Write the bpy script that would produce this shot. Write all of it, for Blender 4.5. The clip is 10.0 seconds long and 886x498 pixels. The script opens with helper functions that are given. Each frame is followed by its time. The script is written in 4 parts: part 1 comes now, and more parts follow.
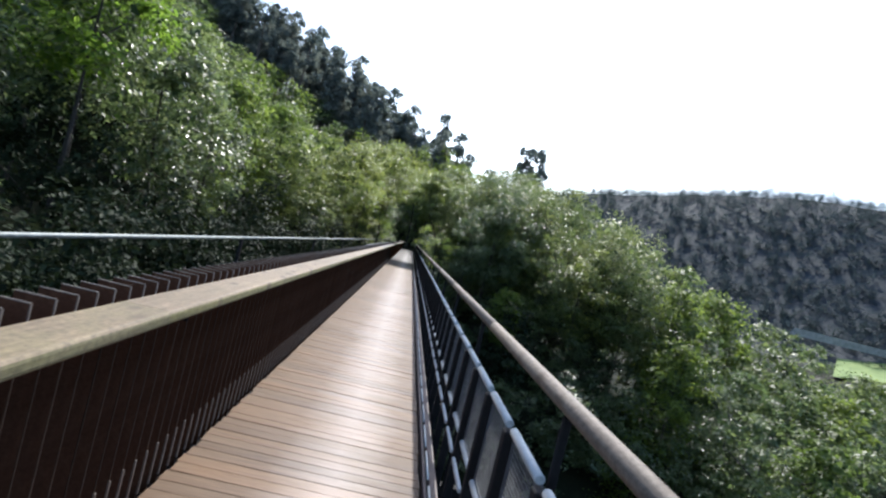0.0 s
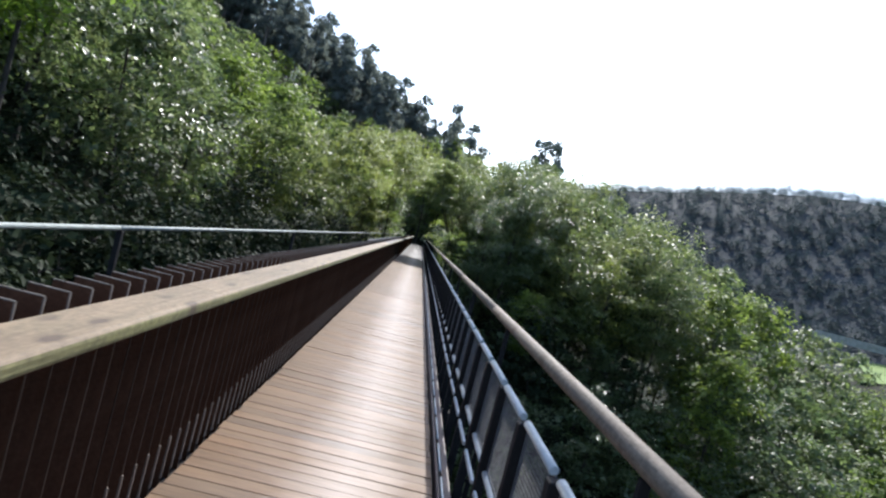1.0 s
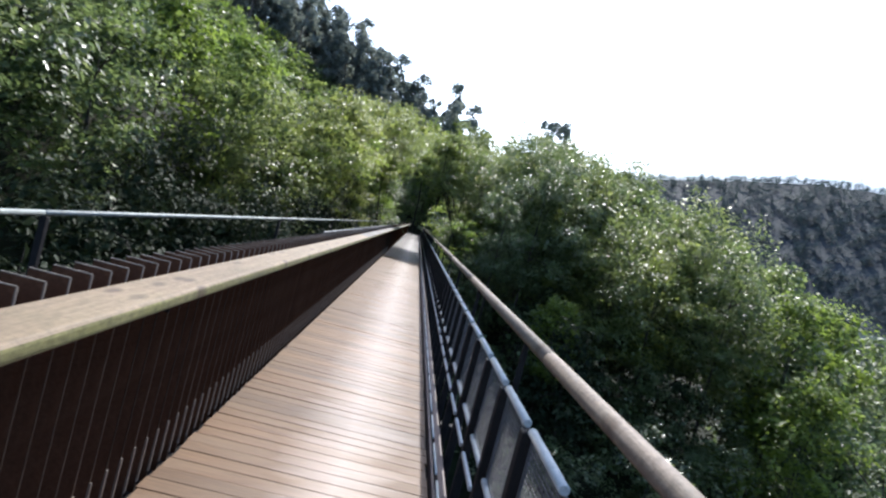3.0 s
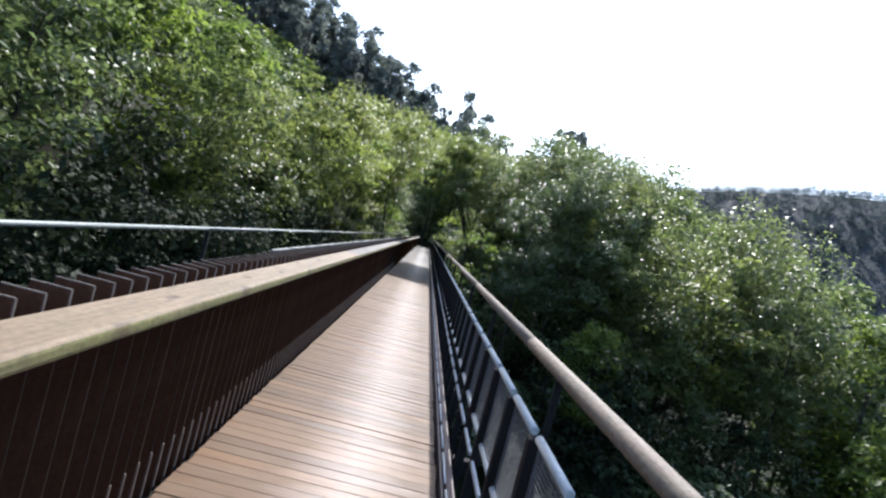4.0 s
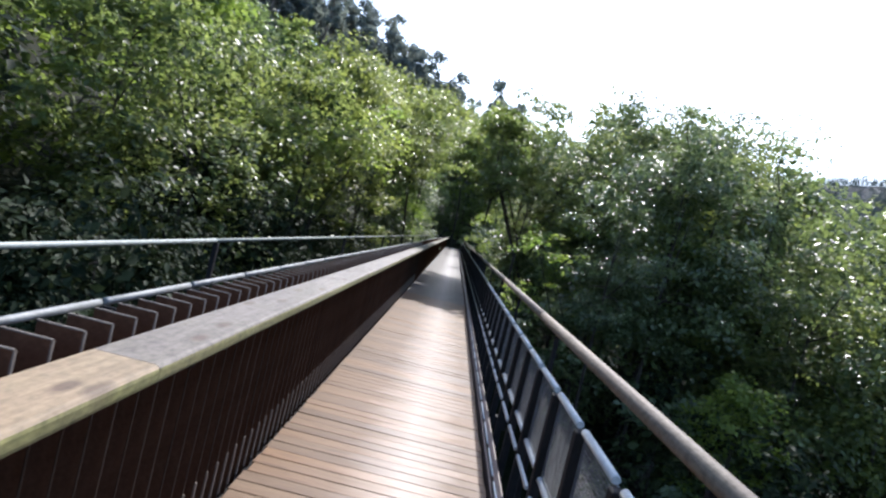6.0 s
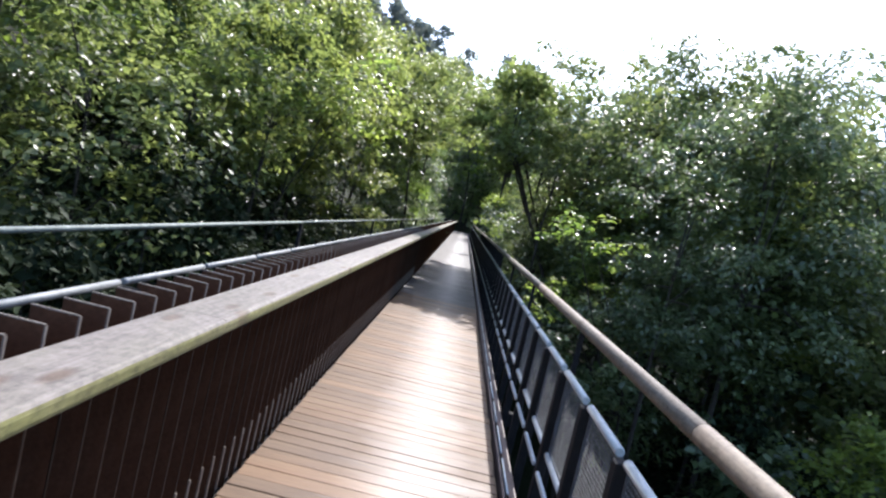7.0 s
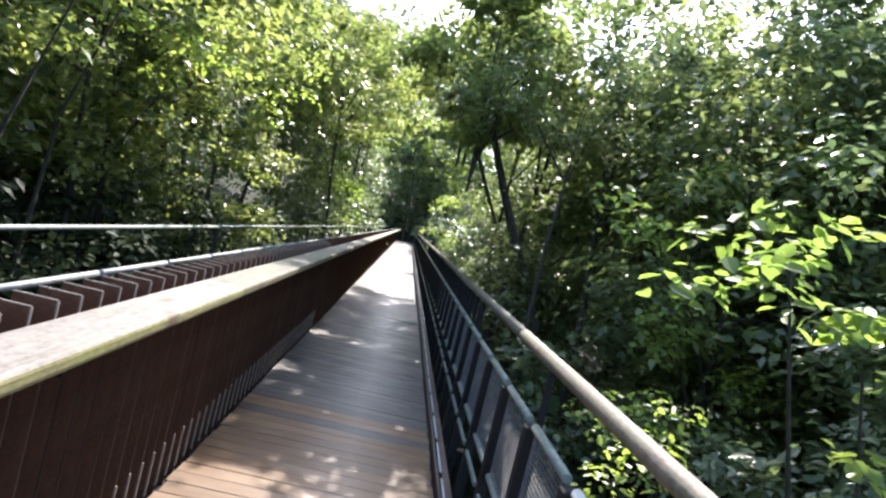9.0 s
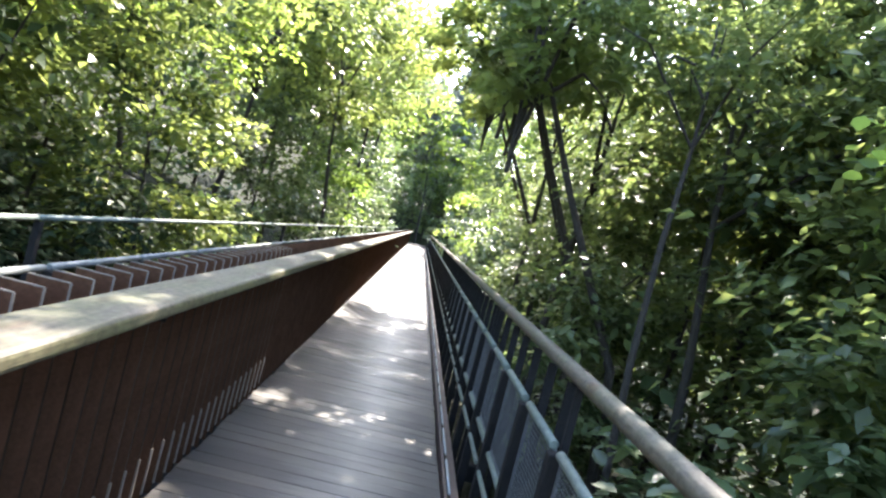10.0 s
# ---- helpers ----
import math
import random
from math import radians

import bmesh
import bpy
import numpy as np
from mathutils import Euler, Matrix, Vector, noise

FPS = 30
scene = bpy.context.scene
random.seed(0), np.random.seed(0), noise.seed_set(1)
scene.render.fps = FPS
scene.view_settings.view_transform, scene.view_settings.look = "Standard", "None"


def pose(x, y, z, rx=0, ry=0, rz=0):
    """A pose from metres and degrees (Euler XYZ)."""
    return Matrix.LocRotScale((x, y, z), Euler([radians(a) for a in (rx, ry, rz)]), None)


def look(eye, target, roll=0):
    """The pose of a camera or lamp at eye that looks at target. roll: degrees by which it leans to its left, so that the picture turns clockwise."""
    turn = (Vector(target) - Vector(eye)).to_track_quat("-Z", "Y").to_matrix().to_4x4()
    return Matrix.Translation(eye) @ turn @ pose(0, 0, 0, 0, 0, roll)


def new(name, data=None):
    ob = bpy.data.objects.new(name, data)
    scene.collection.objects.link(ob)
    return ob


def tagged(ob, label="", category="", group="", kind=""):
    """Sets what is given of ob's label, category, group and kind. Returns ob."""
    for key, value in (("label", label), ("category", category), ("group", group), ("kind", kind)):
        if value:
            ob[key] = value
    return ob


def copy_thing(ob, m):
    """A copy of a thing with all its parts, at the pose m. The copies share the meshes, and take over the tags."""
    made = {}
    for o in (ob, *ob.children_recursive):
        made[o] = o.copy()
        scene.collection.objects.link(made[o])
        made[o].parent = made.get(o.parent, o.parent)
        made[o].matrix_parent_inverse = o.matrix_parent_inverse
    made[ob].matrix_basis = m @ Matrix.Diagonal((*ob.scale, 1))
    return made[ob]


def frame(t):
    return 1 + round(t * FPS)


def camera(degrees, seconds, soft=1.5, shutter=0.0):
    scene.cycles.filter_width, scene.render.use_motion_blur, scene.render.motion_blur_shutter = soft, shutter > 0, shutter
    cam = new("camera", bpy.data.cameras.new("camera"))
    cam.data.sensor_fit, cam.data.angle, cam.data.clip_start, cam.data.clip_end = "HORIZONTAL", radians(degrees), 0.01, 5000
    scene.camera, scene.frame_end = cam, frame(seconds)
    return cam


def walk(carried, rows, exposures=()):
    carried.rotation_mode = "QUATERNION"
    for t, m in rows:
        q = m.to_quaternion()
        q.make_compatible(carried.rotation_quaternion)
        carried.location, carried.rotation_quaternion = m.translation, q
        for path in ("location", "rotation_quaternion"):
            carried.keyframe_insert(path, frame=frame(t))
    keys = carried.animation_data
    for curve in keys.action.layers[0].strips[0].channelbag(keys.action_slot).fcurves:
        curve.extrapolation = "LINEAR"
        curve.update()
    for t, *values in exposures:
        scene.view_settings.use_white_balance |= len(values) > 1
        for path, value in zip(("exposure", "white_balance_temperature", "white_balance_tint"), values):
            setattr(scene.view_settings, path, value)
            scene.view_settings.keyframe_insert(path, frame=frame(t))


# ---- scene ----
cam = camera(71.2, 10.0, soft=2.4, shutter=0.06)
# seconds, place in metres, turn in degrees
PATH = [
    (0.0, -0.000, 0.000, 1.690, 89.86, -14.04, -3.00),
    (0.5, -0.011, 1.696, 1.686, 89.56, -14.64, -2.36),
    (1.0, -0.040, 3.567, 1.683, 89.15, -14.66, -2.08),
    (1.5, -0.044, 5.282, 1.672, 88.88, -14.54, -2.29),
    (2.0, -0.019, 7.089, 1.691, 88.07, -14.55, -2.41),
    (3.5, -0.037, 12.105, 1.685, 88.23, -15.21, -2.22),
    (4.0, -0.023, 13.944, 1.682, 89.02, -14.91, -1.39),
    (4.5, -0.051, 15.609, 1.669, 90.21, -15.04, -0.65),
    (5.0, -0.071, 17.510, 1.718, 89.24, -13.46, 0.91),
    (5.5, -0.166, 19.158, 1.724, 89.12, -13.97, 0.84),
    (7.0, -0.149, 24.444, 1.710, 86.62, -13.40, 2.14),
    (7.5, -0.131, 26.117, 1.707, 87.06, -13.33, 0.24),
    (8.0, -0.086, 27.872, 1.715, 88.16, -13.16, -1.73),
    (8.5, -0.089, 29.479, 1.697, 88.68, -13.22, -2.24),
    (9.0, -0.104, 31.241, 1.696, 88.65, -14.02, -3.14),
    (9.5, -0.088, 32.816, 1.708, 87.95, -13.71, -2.28),
    (10.0, -0.063, 34.570, 1.659, 88.57, -14.58, -1.90),
]
# the clip's camera opens up as it comes in under the trees
EXPOSURES = [(0.0, 0.69, 6100, 11), (3.5, 0.87, 6050, 12.5), (6.0, 0.98, 6000, 14), (7.5, 1.40, 6050, 15), (8.0, 1.54, 6100, 14), (8.5, 1.72, 6200, 13), (9.0, 2.06, 6350, 14), (9.5, 2.63, 6400, 17), (10.0, 2.92, 6500, 12)]
walk(cam, [(t, pose(x, y, z, rx, ry, rz)) for t, x, y, z, rx, ry, rz in PATH], EXPOSURES)

# ---------------------------------------------------------------- light
SUN_AZ, SUN_EL = 15.5, 45.0          # degrees right of the bridge's line, and above the horizon
world = bpy.data.worlds.new("sky")
scene.world = world
world.use_nodes = True
wn = world.node_tree.nodes
sky = wn.new("ShaderNodeTexSky")
sky.sky_type = "NISHITA"
sky.sun_disc = False
sky.sun_elevation = radians(SUN_EL)
sky.sun_rotation = radians(SUN_AZ)
sky.air_density, sky.dust_density, sky.ozone_density = 1.0, 1.3, 1.0
wn["Background"].inputs["Strength"].default_value = 0.20
world.node_tree.links.new(sky.outputs["Color"], wn["Background"].inputs["Color"])
sun_data = bpy.data.lights.new("sun", "SUN")
sun_data.energy, sun_data.angle, sun_data.color = 4.1, radians(0.6), (1.0, 0.95, 0.86)
sun = new("sun", sun_data)
sun_dir = Vector((math.sin(radians(SUN_AZ)) * math.cos(radians(SUN_EL)), math.cos(radians(SUN_AZ)) * math.cos(radians(SUN_EL)), math.sin(radians(SUN_EL))))
sun.matrix_world = look(sun_dir * 50, (0, 0, 0))

# ---------------------------------------------------------------- materials


def material(name):
    m = bpy.data.materials.new(name)
    m.use_nodes = True
    return m, m.node_tree.nodes, m.node_tree.links, m.node_tree.nodes["Principled BSDF"]


def ramp(nodes, links, fac, stops):
    r = nodes.new("ShaderNodeValToRGB")
    els = r.color_ramp.elements
    while len(els) < len(stops):
        els.new(0.5)
    for e, (p, c) in zip(els, stops):
        e.position, e.color = p, (*c, 1)
    links.new(fac, r.inputs["Fac"])
    return r.outputs["Color"]


def noise_tex(nodes, links, scale, detail=4, rough=0.6, stretch=None, coord="Object", shift=None):
    tc = nodes.new("ShaderNodeTexCoord")
    n = nodes.new("ShaderNodeTexNoise")
    n.inputs["Scale"].default_value, n.inputs["Detail"].default_value, n.inputs["Roughness"].default_value = scale, detail, rough
    out = tc.outputs[coord]
    if stretch:
        mp = nodes.new("ShaderNodeMapping")
        mp.inputs["Scale"].default_value = stretch
        links.new(out, mp.inputs["Vector"])
        out = mp.outputs["Vector"]
        if shift is not None:
            links.new(shift, mp.inputs["Location"])
    links.new(out, n.inputs["Vector"])
    return n.outputs["Fac"]


def bump(nodes, links, height, strength, distance, bsdf):
    b = nodes.new("ShaderNodeBump")
    b.inputs["Strength"].default_value, b.inputs["Distance"].default_value = strength, distance
    links.new(height, b.inputs["Height"])
    links.new(b.outputs["Normal"], bsdf.inputs["Normal"])


def mixed(nodes, links, fac, a, b, blend="MIX"):
    m = nodes.new("ShaderNodeMix")
    m.data_type, m.blend_type = "RGBA", blend
    for sock, v in ((m.inputs[0], fac), (m.inputs[6], a), (m.inputs[7], b)):
        if isinstance(v, (int, float)):
            sock.default_value = v
        elif isinstance(v, tuple):
            sock.default_value = (*v, 1)
        else:
            links.new(v, sock)
    return m.outputs[2]


def plank_wood(name, dark, light, worn_grey):
    m, n, l, b = material(name)
    info = n.new("ShaderNodeObjectInfo")
    geo = n.new("ShaderNodeNewGeometry")
    seed = n.new("ShaderNodeMath")
    seed.operation = "ADD"
    l.new(info.outputs["Random"], seed.inputs[0])
    l.new(geo.outputs["Random Per Island"], seed.inputs[1])
    whole = seed
    seed = n.new("ShaderNodeMath")
    seed.operation = "FRACT"
    l.new(whole.outputs[0], seed.inputs[0])
    far = n.new("ShaderNodeVectorMath")
    far.operation = "SCALE"
    far.inputs[0].default_value = (37, 11, 5)
    l.new(seed.outputs[0], far.inputs["Scale"])
    grain = noise_tex(n, l, 6, 6, 0.65, (0.6, 14, 14), shift=far.outputs[0])
    patch = noise_tex(n, l, 2.2, 3, 0.55, (0.8, 2.0, 1), shift=far.outputs[0])
    base = ramp(n, l, grain, [(0.3, dark), (0.7, light)])
    tone = ramp(n, l, seed.outputs[0], [(0.0, (0.72, 0.70, 0.68)), (0.5, (1.0, 0.97, 0.92)), (1.0, (1.28, 1.20, 1.08))])
    base = mixed(n, l, 1.0, base, tone, "MULTIPLY")
    grey = mixed(n, l, ramp(n, l, patch, [(0.4, (0, 0, 0)), (0.75, (0.55, 0.55, 0.55))]), base, worn_grey)
    tc = n.new("ShaderNodeTexCoord")
    sep = n.new("ShaderNodeSeparateXYZ")
    l.new(tc.outputs["Object"], sep.inputs[0])
    off = n.new("ShaderNodeMath")
    off.operation = "ABSOLUTE"
    path = n.new("ShaderNodeMath")
    path.operation = "SUBTRACT"
    path.inputs[1].default_value = 0.18
    l.new(sep.outputs["X"], path.inputs[0])
    l.new(path.outputs[0], off.inputs[0])
    wob = n.new("ShaderNodeMath")
    wob.operation = "MULTIPLY_ADD"
    wob.inputs[1].default_value = 0.55
    l.new(patch, wob.inputs[0])
    l.new(off.outputs[0], wob.inputs[2])
    worn = ramp(n, l, wob.outputs[0], [(0.26, (0.9, 0.9, 0.9)), (0.70, (0, 0, 0))])
    trod = mixed(n, l, worn, grey, mixed(n, l, 1.0, grey, (1.30, 1.29, 1.24), "MULTIPLY"))
    l.new(trod, b.inputs["Base Color"])
    rough = ramp(n, l, patch, [(0.3, (0.52, 0.52, 0.52)), (0.7, (0.68, 0.68, 0.68))])
    l.new(mixed(n, l, worn, rough, ramp(n, l, grain, [(0.3, (0.56, 0.56, 0.56)), (0.7, (0.38, 0.38, 0.38))])), b.inputs["Roughness"])
    sheen = n.new("ShaderNodeMath")
    sheen.operation = "MULTIPLY_ADD"
    sheen.inputs[1].default_value, sheen.inputs[2].default_value = 0.75, 0.35
    l.new(worn, sheen.inputs[0])
    l.new(sheen.outputs[0], b.inputs["Specular IOR Level"])
    bump(n, l, grain, 0.25, 0.002, b)
    return m


def rail_wood(name, light, dark, green, gscale=0.5, even=1.0, speck=0.75):
    m, n, l, b = material(name)
    info = n.new("ShaderNodeObjectInfo")
    far = n.new("ShaderNodeVectorMath")
    far.operation = "SCALE"
    far.inputs[0].default_value = (9, 41, 3)
    l.new(info.outputs["Random"], far.inputs["Scale"])
    grain = noise_tex(n, l, 5, 6, 0.65, (12, 0.5, 12), shift=far.outputs[0])
    blot = noise_tex(n, l, 3.0, 5, 0.65, (2.0, 0.8, 2.0), shift=far.outputs[0])
    knots = n.new("ShaderNodeTexVoronoi")
    knots.voronoi_dimensions = "2D"
    knots.inputs["Scale"].default_value = 1.0
    tc = n.new("ShaderNodeTexCoord")
    mp = n.new("ShaderNodeMapping")
    mp.inputs["Scale"].default_value = (5.5, 2.0, 0)
    l.new(tc.outputs["Object"], mp.inputs["Vector"])
    l.new(far.outputs[0], mp.inputs["Location"])
    l.new(mp.outputs["Vector"], knots.inputs["Vector"])
    base = ramp(n, l, grain, [(0.3, dark), (0.68, light)])
    base = mixed(n, l, ramp(n, l, knots.outputs["Distance"], [(0.07, (0.9, 0.9, 0.9)), (0.16, (0, 0, 0))]), base, (0.085, 0.052, 0.030))
    base = mixed(n, l, ramp(n, l, blot, [(0.42, (0, 0, 0)), (0.72, (gscale, gscale, gscale))]), base, green)
    lichen = noise_tex(n, l, 34, 6, 0.75, (1.2, 0.8, 1.2), shift=far.outputs[0])
    base = mixed(n, l, speck, base, ramp(n, l, lichen, [(0.34, (0.45, 0.44, 0.42)), (0.5, (1, 1, 1)), (0.68, (1.45, 1.46, 1.5))]), "MULTIPLY")
    broad = noise_tex(n, l, 1.1, 3, 0.6, (2.5, 0.6, 2.5), shift=far.outputs[0])
    base = mixed(n, l, even, base, ramp(n, l, broad, [(0.3, (0.72, 0.70, 0.68)), (0.7, (1.15, 1.15, 1.16))]), "MULTIPLY")
    l.new(base, b.inputs["Base Color"])
    b.inputs["Roughness"].default_value = 0.72
    bump(n, l, grain, 0.4, 0.004, b)
    return m


def rusty(name, a, c, rough=0.75, metal=0.0, scale=7, spec=0.5, vary=None):
    m, n, l, b = material(name)
    big = noise_tex(n, l, scale, 6, 0.7)
    fine = noise_tex(n, l, scale * 14, 3, 0.6)
    col = ramp(n, l, big, [(0.32, a), (0.7, c)])
    col = mixed(n, l, 0.35, col, ramp(n, l, fine, [(0.3, (0.45, 0.45, 0.45)), (0.7, (1.3, 1.3, 1.3))]), "MULTIPLY")
    if vary:
        info = n.new("ShaderNodeObjectInfo")
        col = mixed(n, l, 1.0, col, ramp(n, l, info.outputs["Random"], [(0.0, (vary[0],) * 3), (1.0, (vary[1],) * 3)]), "MULTIPLY")
    l.new(col, b.inputs["Base Color"])
    b.inputs["Roughness"].default_value, b.inputs["Metallic"].default_value = rough, metal
    b.inputs["Specular IOR Level"].default_value = spec
    bump(n, l, fine, 0.25, 0.002, b)
    return m


def leaf_mat(name, dark, mid, bright, gloss=0.35, through_part=0.35, spec=0.5, patch_scale=0.9, low=0.75):
    m, n, l, b = material(name)
    geo = n.new("ShaderNodeNewGeometry")
    info = n.new("ShaderNodeObjectInfo")
    col = ramp(n, l, geo.outputs["Random Per Island"], [(0.0, dark), (0.55, mid), (1.0, bright)])
    tone = ramp(n, l, info.outputs["Random"], [(0.0, (0.8, 0.86, 0.85)), (1.0, (1.15, 1.1, 1.0))])
    col = mixed(n, l, 1.0, col, tone, "MULTIPLY")
    patch = noise_tex(n, l, patch_scale, 3, 0.6)
    col = mixed(n, l, 1.0, col, ramp(n, l, patch, [(0.3, (low, low + 0.05, low + 0.05)), (0.7, (1.2, 1.15, 1.0))]), "MULTIPLY")
    l.new(col, b.inputs["Base Color"])
    b.inputs["Roughness"].default_value = gloss
    b.inputs["Specular IOR Level"].default_value = spec
    tr = n.new("ShaderNodeBsdfTranslucent")
    lit = mixed(n, l, 1.0, col, (1.66, 1.62, 1.45), "MULTIPLY")
    l.new(lit, tr.inputs["Color"])
    mix = n.new("ShaderNodeMixShader")
    mix.inputs[0].default_value = through_part
    l.new(b.outputs[0], mix.inputs[1])
    l.new(tr.outputs[0], mix.inputs[2])
    l.new(mix.outputs[0], n["Material Output"].inputs["Surface"])
    return m


def ground_mat():
    m, n, l, b = material("ground_earth")
    big = noise_tex(n, l, 0.08, 5, 0.6)
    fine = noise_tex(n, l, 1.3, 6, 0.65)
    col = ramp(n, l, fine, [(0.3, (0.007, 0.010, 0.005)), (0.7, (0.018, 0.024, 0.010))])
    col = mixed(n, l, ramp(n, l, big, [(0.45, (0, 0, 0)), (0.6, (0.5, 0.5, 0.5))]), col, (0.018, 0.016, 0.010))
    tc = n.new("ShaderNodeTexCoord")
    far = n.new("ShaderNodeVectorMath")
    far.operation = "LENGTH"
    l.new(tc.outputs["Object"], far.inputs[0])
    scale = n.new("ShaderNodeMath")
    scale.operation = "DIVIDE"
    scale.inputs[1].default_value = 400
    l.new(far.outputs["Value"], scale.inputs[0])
    # far hill ground, with the haze put in as a blue-grey tint
    hazed_earth = ramp(n, l, fine, [(0.3, (0.030, 0.038, 0.044)), (0.7, (0.042, 0.052, 0.060))])
    col = mixed(n, l, ramp(n, l, scale.outputs[0], [(0.34, (0, 0, 0)), (0.44, (1, 1, 1))]), col, hazed_earth)
    b.inputs["Specular IOR Level"].default_value = 0.08
    l.new(col, b.inputs["Base Color"])
    b.inputs["Roughness"].default_value = 0.85
    bump(n, l, fine, 0.8, 0.15, b)
    return m


def grass_mat():
    m, n, l, b = material("meadow_grass")
    fine = noise_tex(n, l, 0.5, 6, 0.65)
    l.new(ramp(n, l, fine, [(0.3, (0.10, 0.17, 0.03)), (0.7, (0.19, 0.26, 0.06))]), b.inputs["Base Color"])
    b.inputs["Roughness"].default_value = 0.9
    return m


def bark_mat(name, a, c):
    m, n, l, b = material(name)
    g = noise_tex(n, l, 5, 6, 0.7, (5, 5, 0.9))
    l.new(ramp(n, l, g, [(0.3, a), (0.7, c)]), b.inputs["Base Color"])
    b.inputs["Roughness"].default_value = 0.9
    bump(n, l, g, 0.7, 0.03, b)
    return m


DECK = plank_wood("deck_wood", (0.072, 0.038, 0.017), (0.160, 0.092, 0.044), (0.172, 0.120, 0.074))
# grey, darker copy of the deck wood: the trees' shade put into its colour
DECK_SHADED = plank_wood("deck_wood_shaded", (0.044, 0.036, 0.031), (0.088, 0.075, 0.066), (0.094, 0.084, 0.077))
HANDRAIL = rail_wood("handrail_wood", (0.262, 0.192, 0.112), (0.165, 0.114, 0.064), (0.185, 0.150, 0.075), 0.35, 1.0, 0.5)
ALGAE = rail_wood("algae_face", (0.17, 0.15, 0.075), (0.10, 0.085, 0.04), (0.14, 0.14, 0.045), 0.7)
ALGAE_BRIGHT = rail_wood("algae_bright_face", (0.23, 0.21, 0.085), (0.145, 0.13, 0.05), (0.19, 0.19, 0.05), 0.7)
HANDRAIL_OLD = rail_wood("handrail_algae", (0.205, 0.150, 0.080), (0.120, 0.084, 0.043), (0.140, 0.120, 0.045), 0.7)
HANDRAIL_GREY = rail_wood("handrail_grey", (0.178, 0.152, 0.128), (0.108, 0.090, 0.074), (0.132, 0.122, 0.078), 0.45)
HANDRAIL_MOSS = rail_wood("handrail_moss", (0.138, 0.116, 0.080), (0.076, 0.060, 0.040), (0.092, 0.098, 0.040), 0.8)
POLE = rail_wood("pole_wood", (0.195, 0.150, 0.108), (0.108, 0.080, 0.057), (0.16, 0.142, 0.095), 0.4, 0.25)
# pole under the trees: greener with moss, darkened by shade put into the colour
POLE_SHADED = rail_wood("pole_shaded", (0.150, 0.120, 0.086), (0.080, 0.062, 0.044), (0.105, 0.110, 0.060), 0.7, 0.8)
CORTEN = rusty("fin_steel", (0.060, 0.028, 0.016), (0.100, 0.050, 0.029), 0.9, 0.0, 5, 0.06)
# pale tone for fin tops and tips: the light they catch, put into colour
LIT_EDGE = rusty("worn_edge", (0.13, 0.108, 0.088), (0.25, 0.215, 0.18), 0.55, 0.0, 9, 0.2)
# pale tone for the fin bottoms, where sunlight is put into the colour
SUNLIT_FOOT = rusty("sunlit_foot", (0.13, 0.10, 0.075), (0.25, 0.205, 0.165), 0.5, 0.0, 9, 0.3)
RIM = rusty("rim_steel", (0.043, 0.026, 0.016), (0.084, 0.055, 0.036), 0.72, 0.0, 2.2, 0.12, vary=(0.3, 1.35))
BLACK = rusty("dark_steel", (0.010, 0.010, 0.011), (0.022, 0.020, 0.019), 0.8, 0.0, 6, 0.15)
KERB = rusty("kerb_steel", (0.055, 0.032, 0.024), (0.115, 0.072, 0.056), 0.6, 0.0, 6)
GALV = rusty("galvanised_tube", (0.38, 0.40, 0.39), (0.56, 0.58, 0.57), 0.5, 0.1, 10)
# tubes under the trees: greenish growth, and shade put in as a darker tone
MOSSY_SHADED = rusty("mossy_shaded_tube", (0.075, 0.095, 0.080), (0.20, 0.23, 0.195), 0.65, 0.0, 9)
DULL = rusty("dull_tube", (0.17, 0.19, 0.175), (0.28, 0.31, 0.285), 0.55, 0.1, 10)
DARK_TUBE = rusty("weathered_tube", (0.11, 0.115, 0.11), (0.21, 0.22, 0.21), 0.6, 0.1, 10)
WIRE = rusty("mesh_wire", (0.07, 0.075, 0.078), (0.15, 0.155, 0.16), 0.5, 0.2, 12)
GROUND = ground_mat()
GRASS = grass_mat()
BARK = bark_mat("bark", (0.018, 0.015, 0.011), (0.055, 0.045, 0.035))
PALE_BARK = bark_mat("pale_bark", (0.07, 0.056, 0.043), (0.16, 0.132, 0.108))
LEAF_MID = leaf_mat("leaf_mid", (0.074, 0.108, 0.046), (0.115, 0.161, 0.068), (0.164, 0.214, 0.096), 0.42, 0.50, 0.45)
LEAF_DARK = leaf_mat("leaf_glossy", (0.072, 0.106, 0.052), (0.114, 0.155, 0.075), (0.165, 0.205, 0.106), 0.34, 0.47, 0.75)
LEAF_LIGHT = leaf_mat("leaf_light", (0.098, 0.146, 0.030), (0.134, 0.190, 0.042), (0.176, 0.234, 0.060), 0.48, 0.58, 0.35)
# yellow-green of young shoots, with direct sun put into the colour too
LEAF_YOUNG_SUNLIT = leaf_mat("leaf_young_sunlit", (0.15, 0.215, 0.045), (0.20, 0.275, 0.06), (0.26, 0.33, 0.09), 0.35, 0.62, 0.5)
LEAF_ACACIA = leaf_mat("leaf_acacia", (0.095, 0.160, 0.026), (0.135, 0.215, 0.036), (0.180, 0.266, 0.050), 0.45, 0.60, 0.35)
# sunlight on the crowns nearest the deck is put into this brighter leaf colour
LEAF_SUNNY = leaf_mat("leaf_sunny", (0.118, 0.152, 0.046), (0.160, 0.200, 0.064), (0.210, 0.248, 0.088), 0.38, 0.58, 0.5)
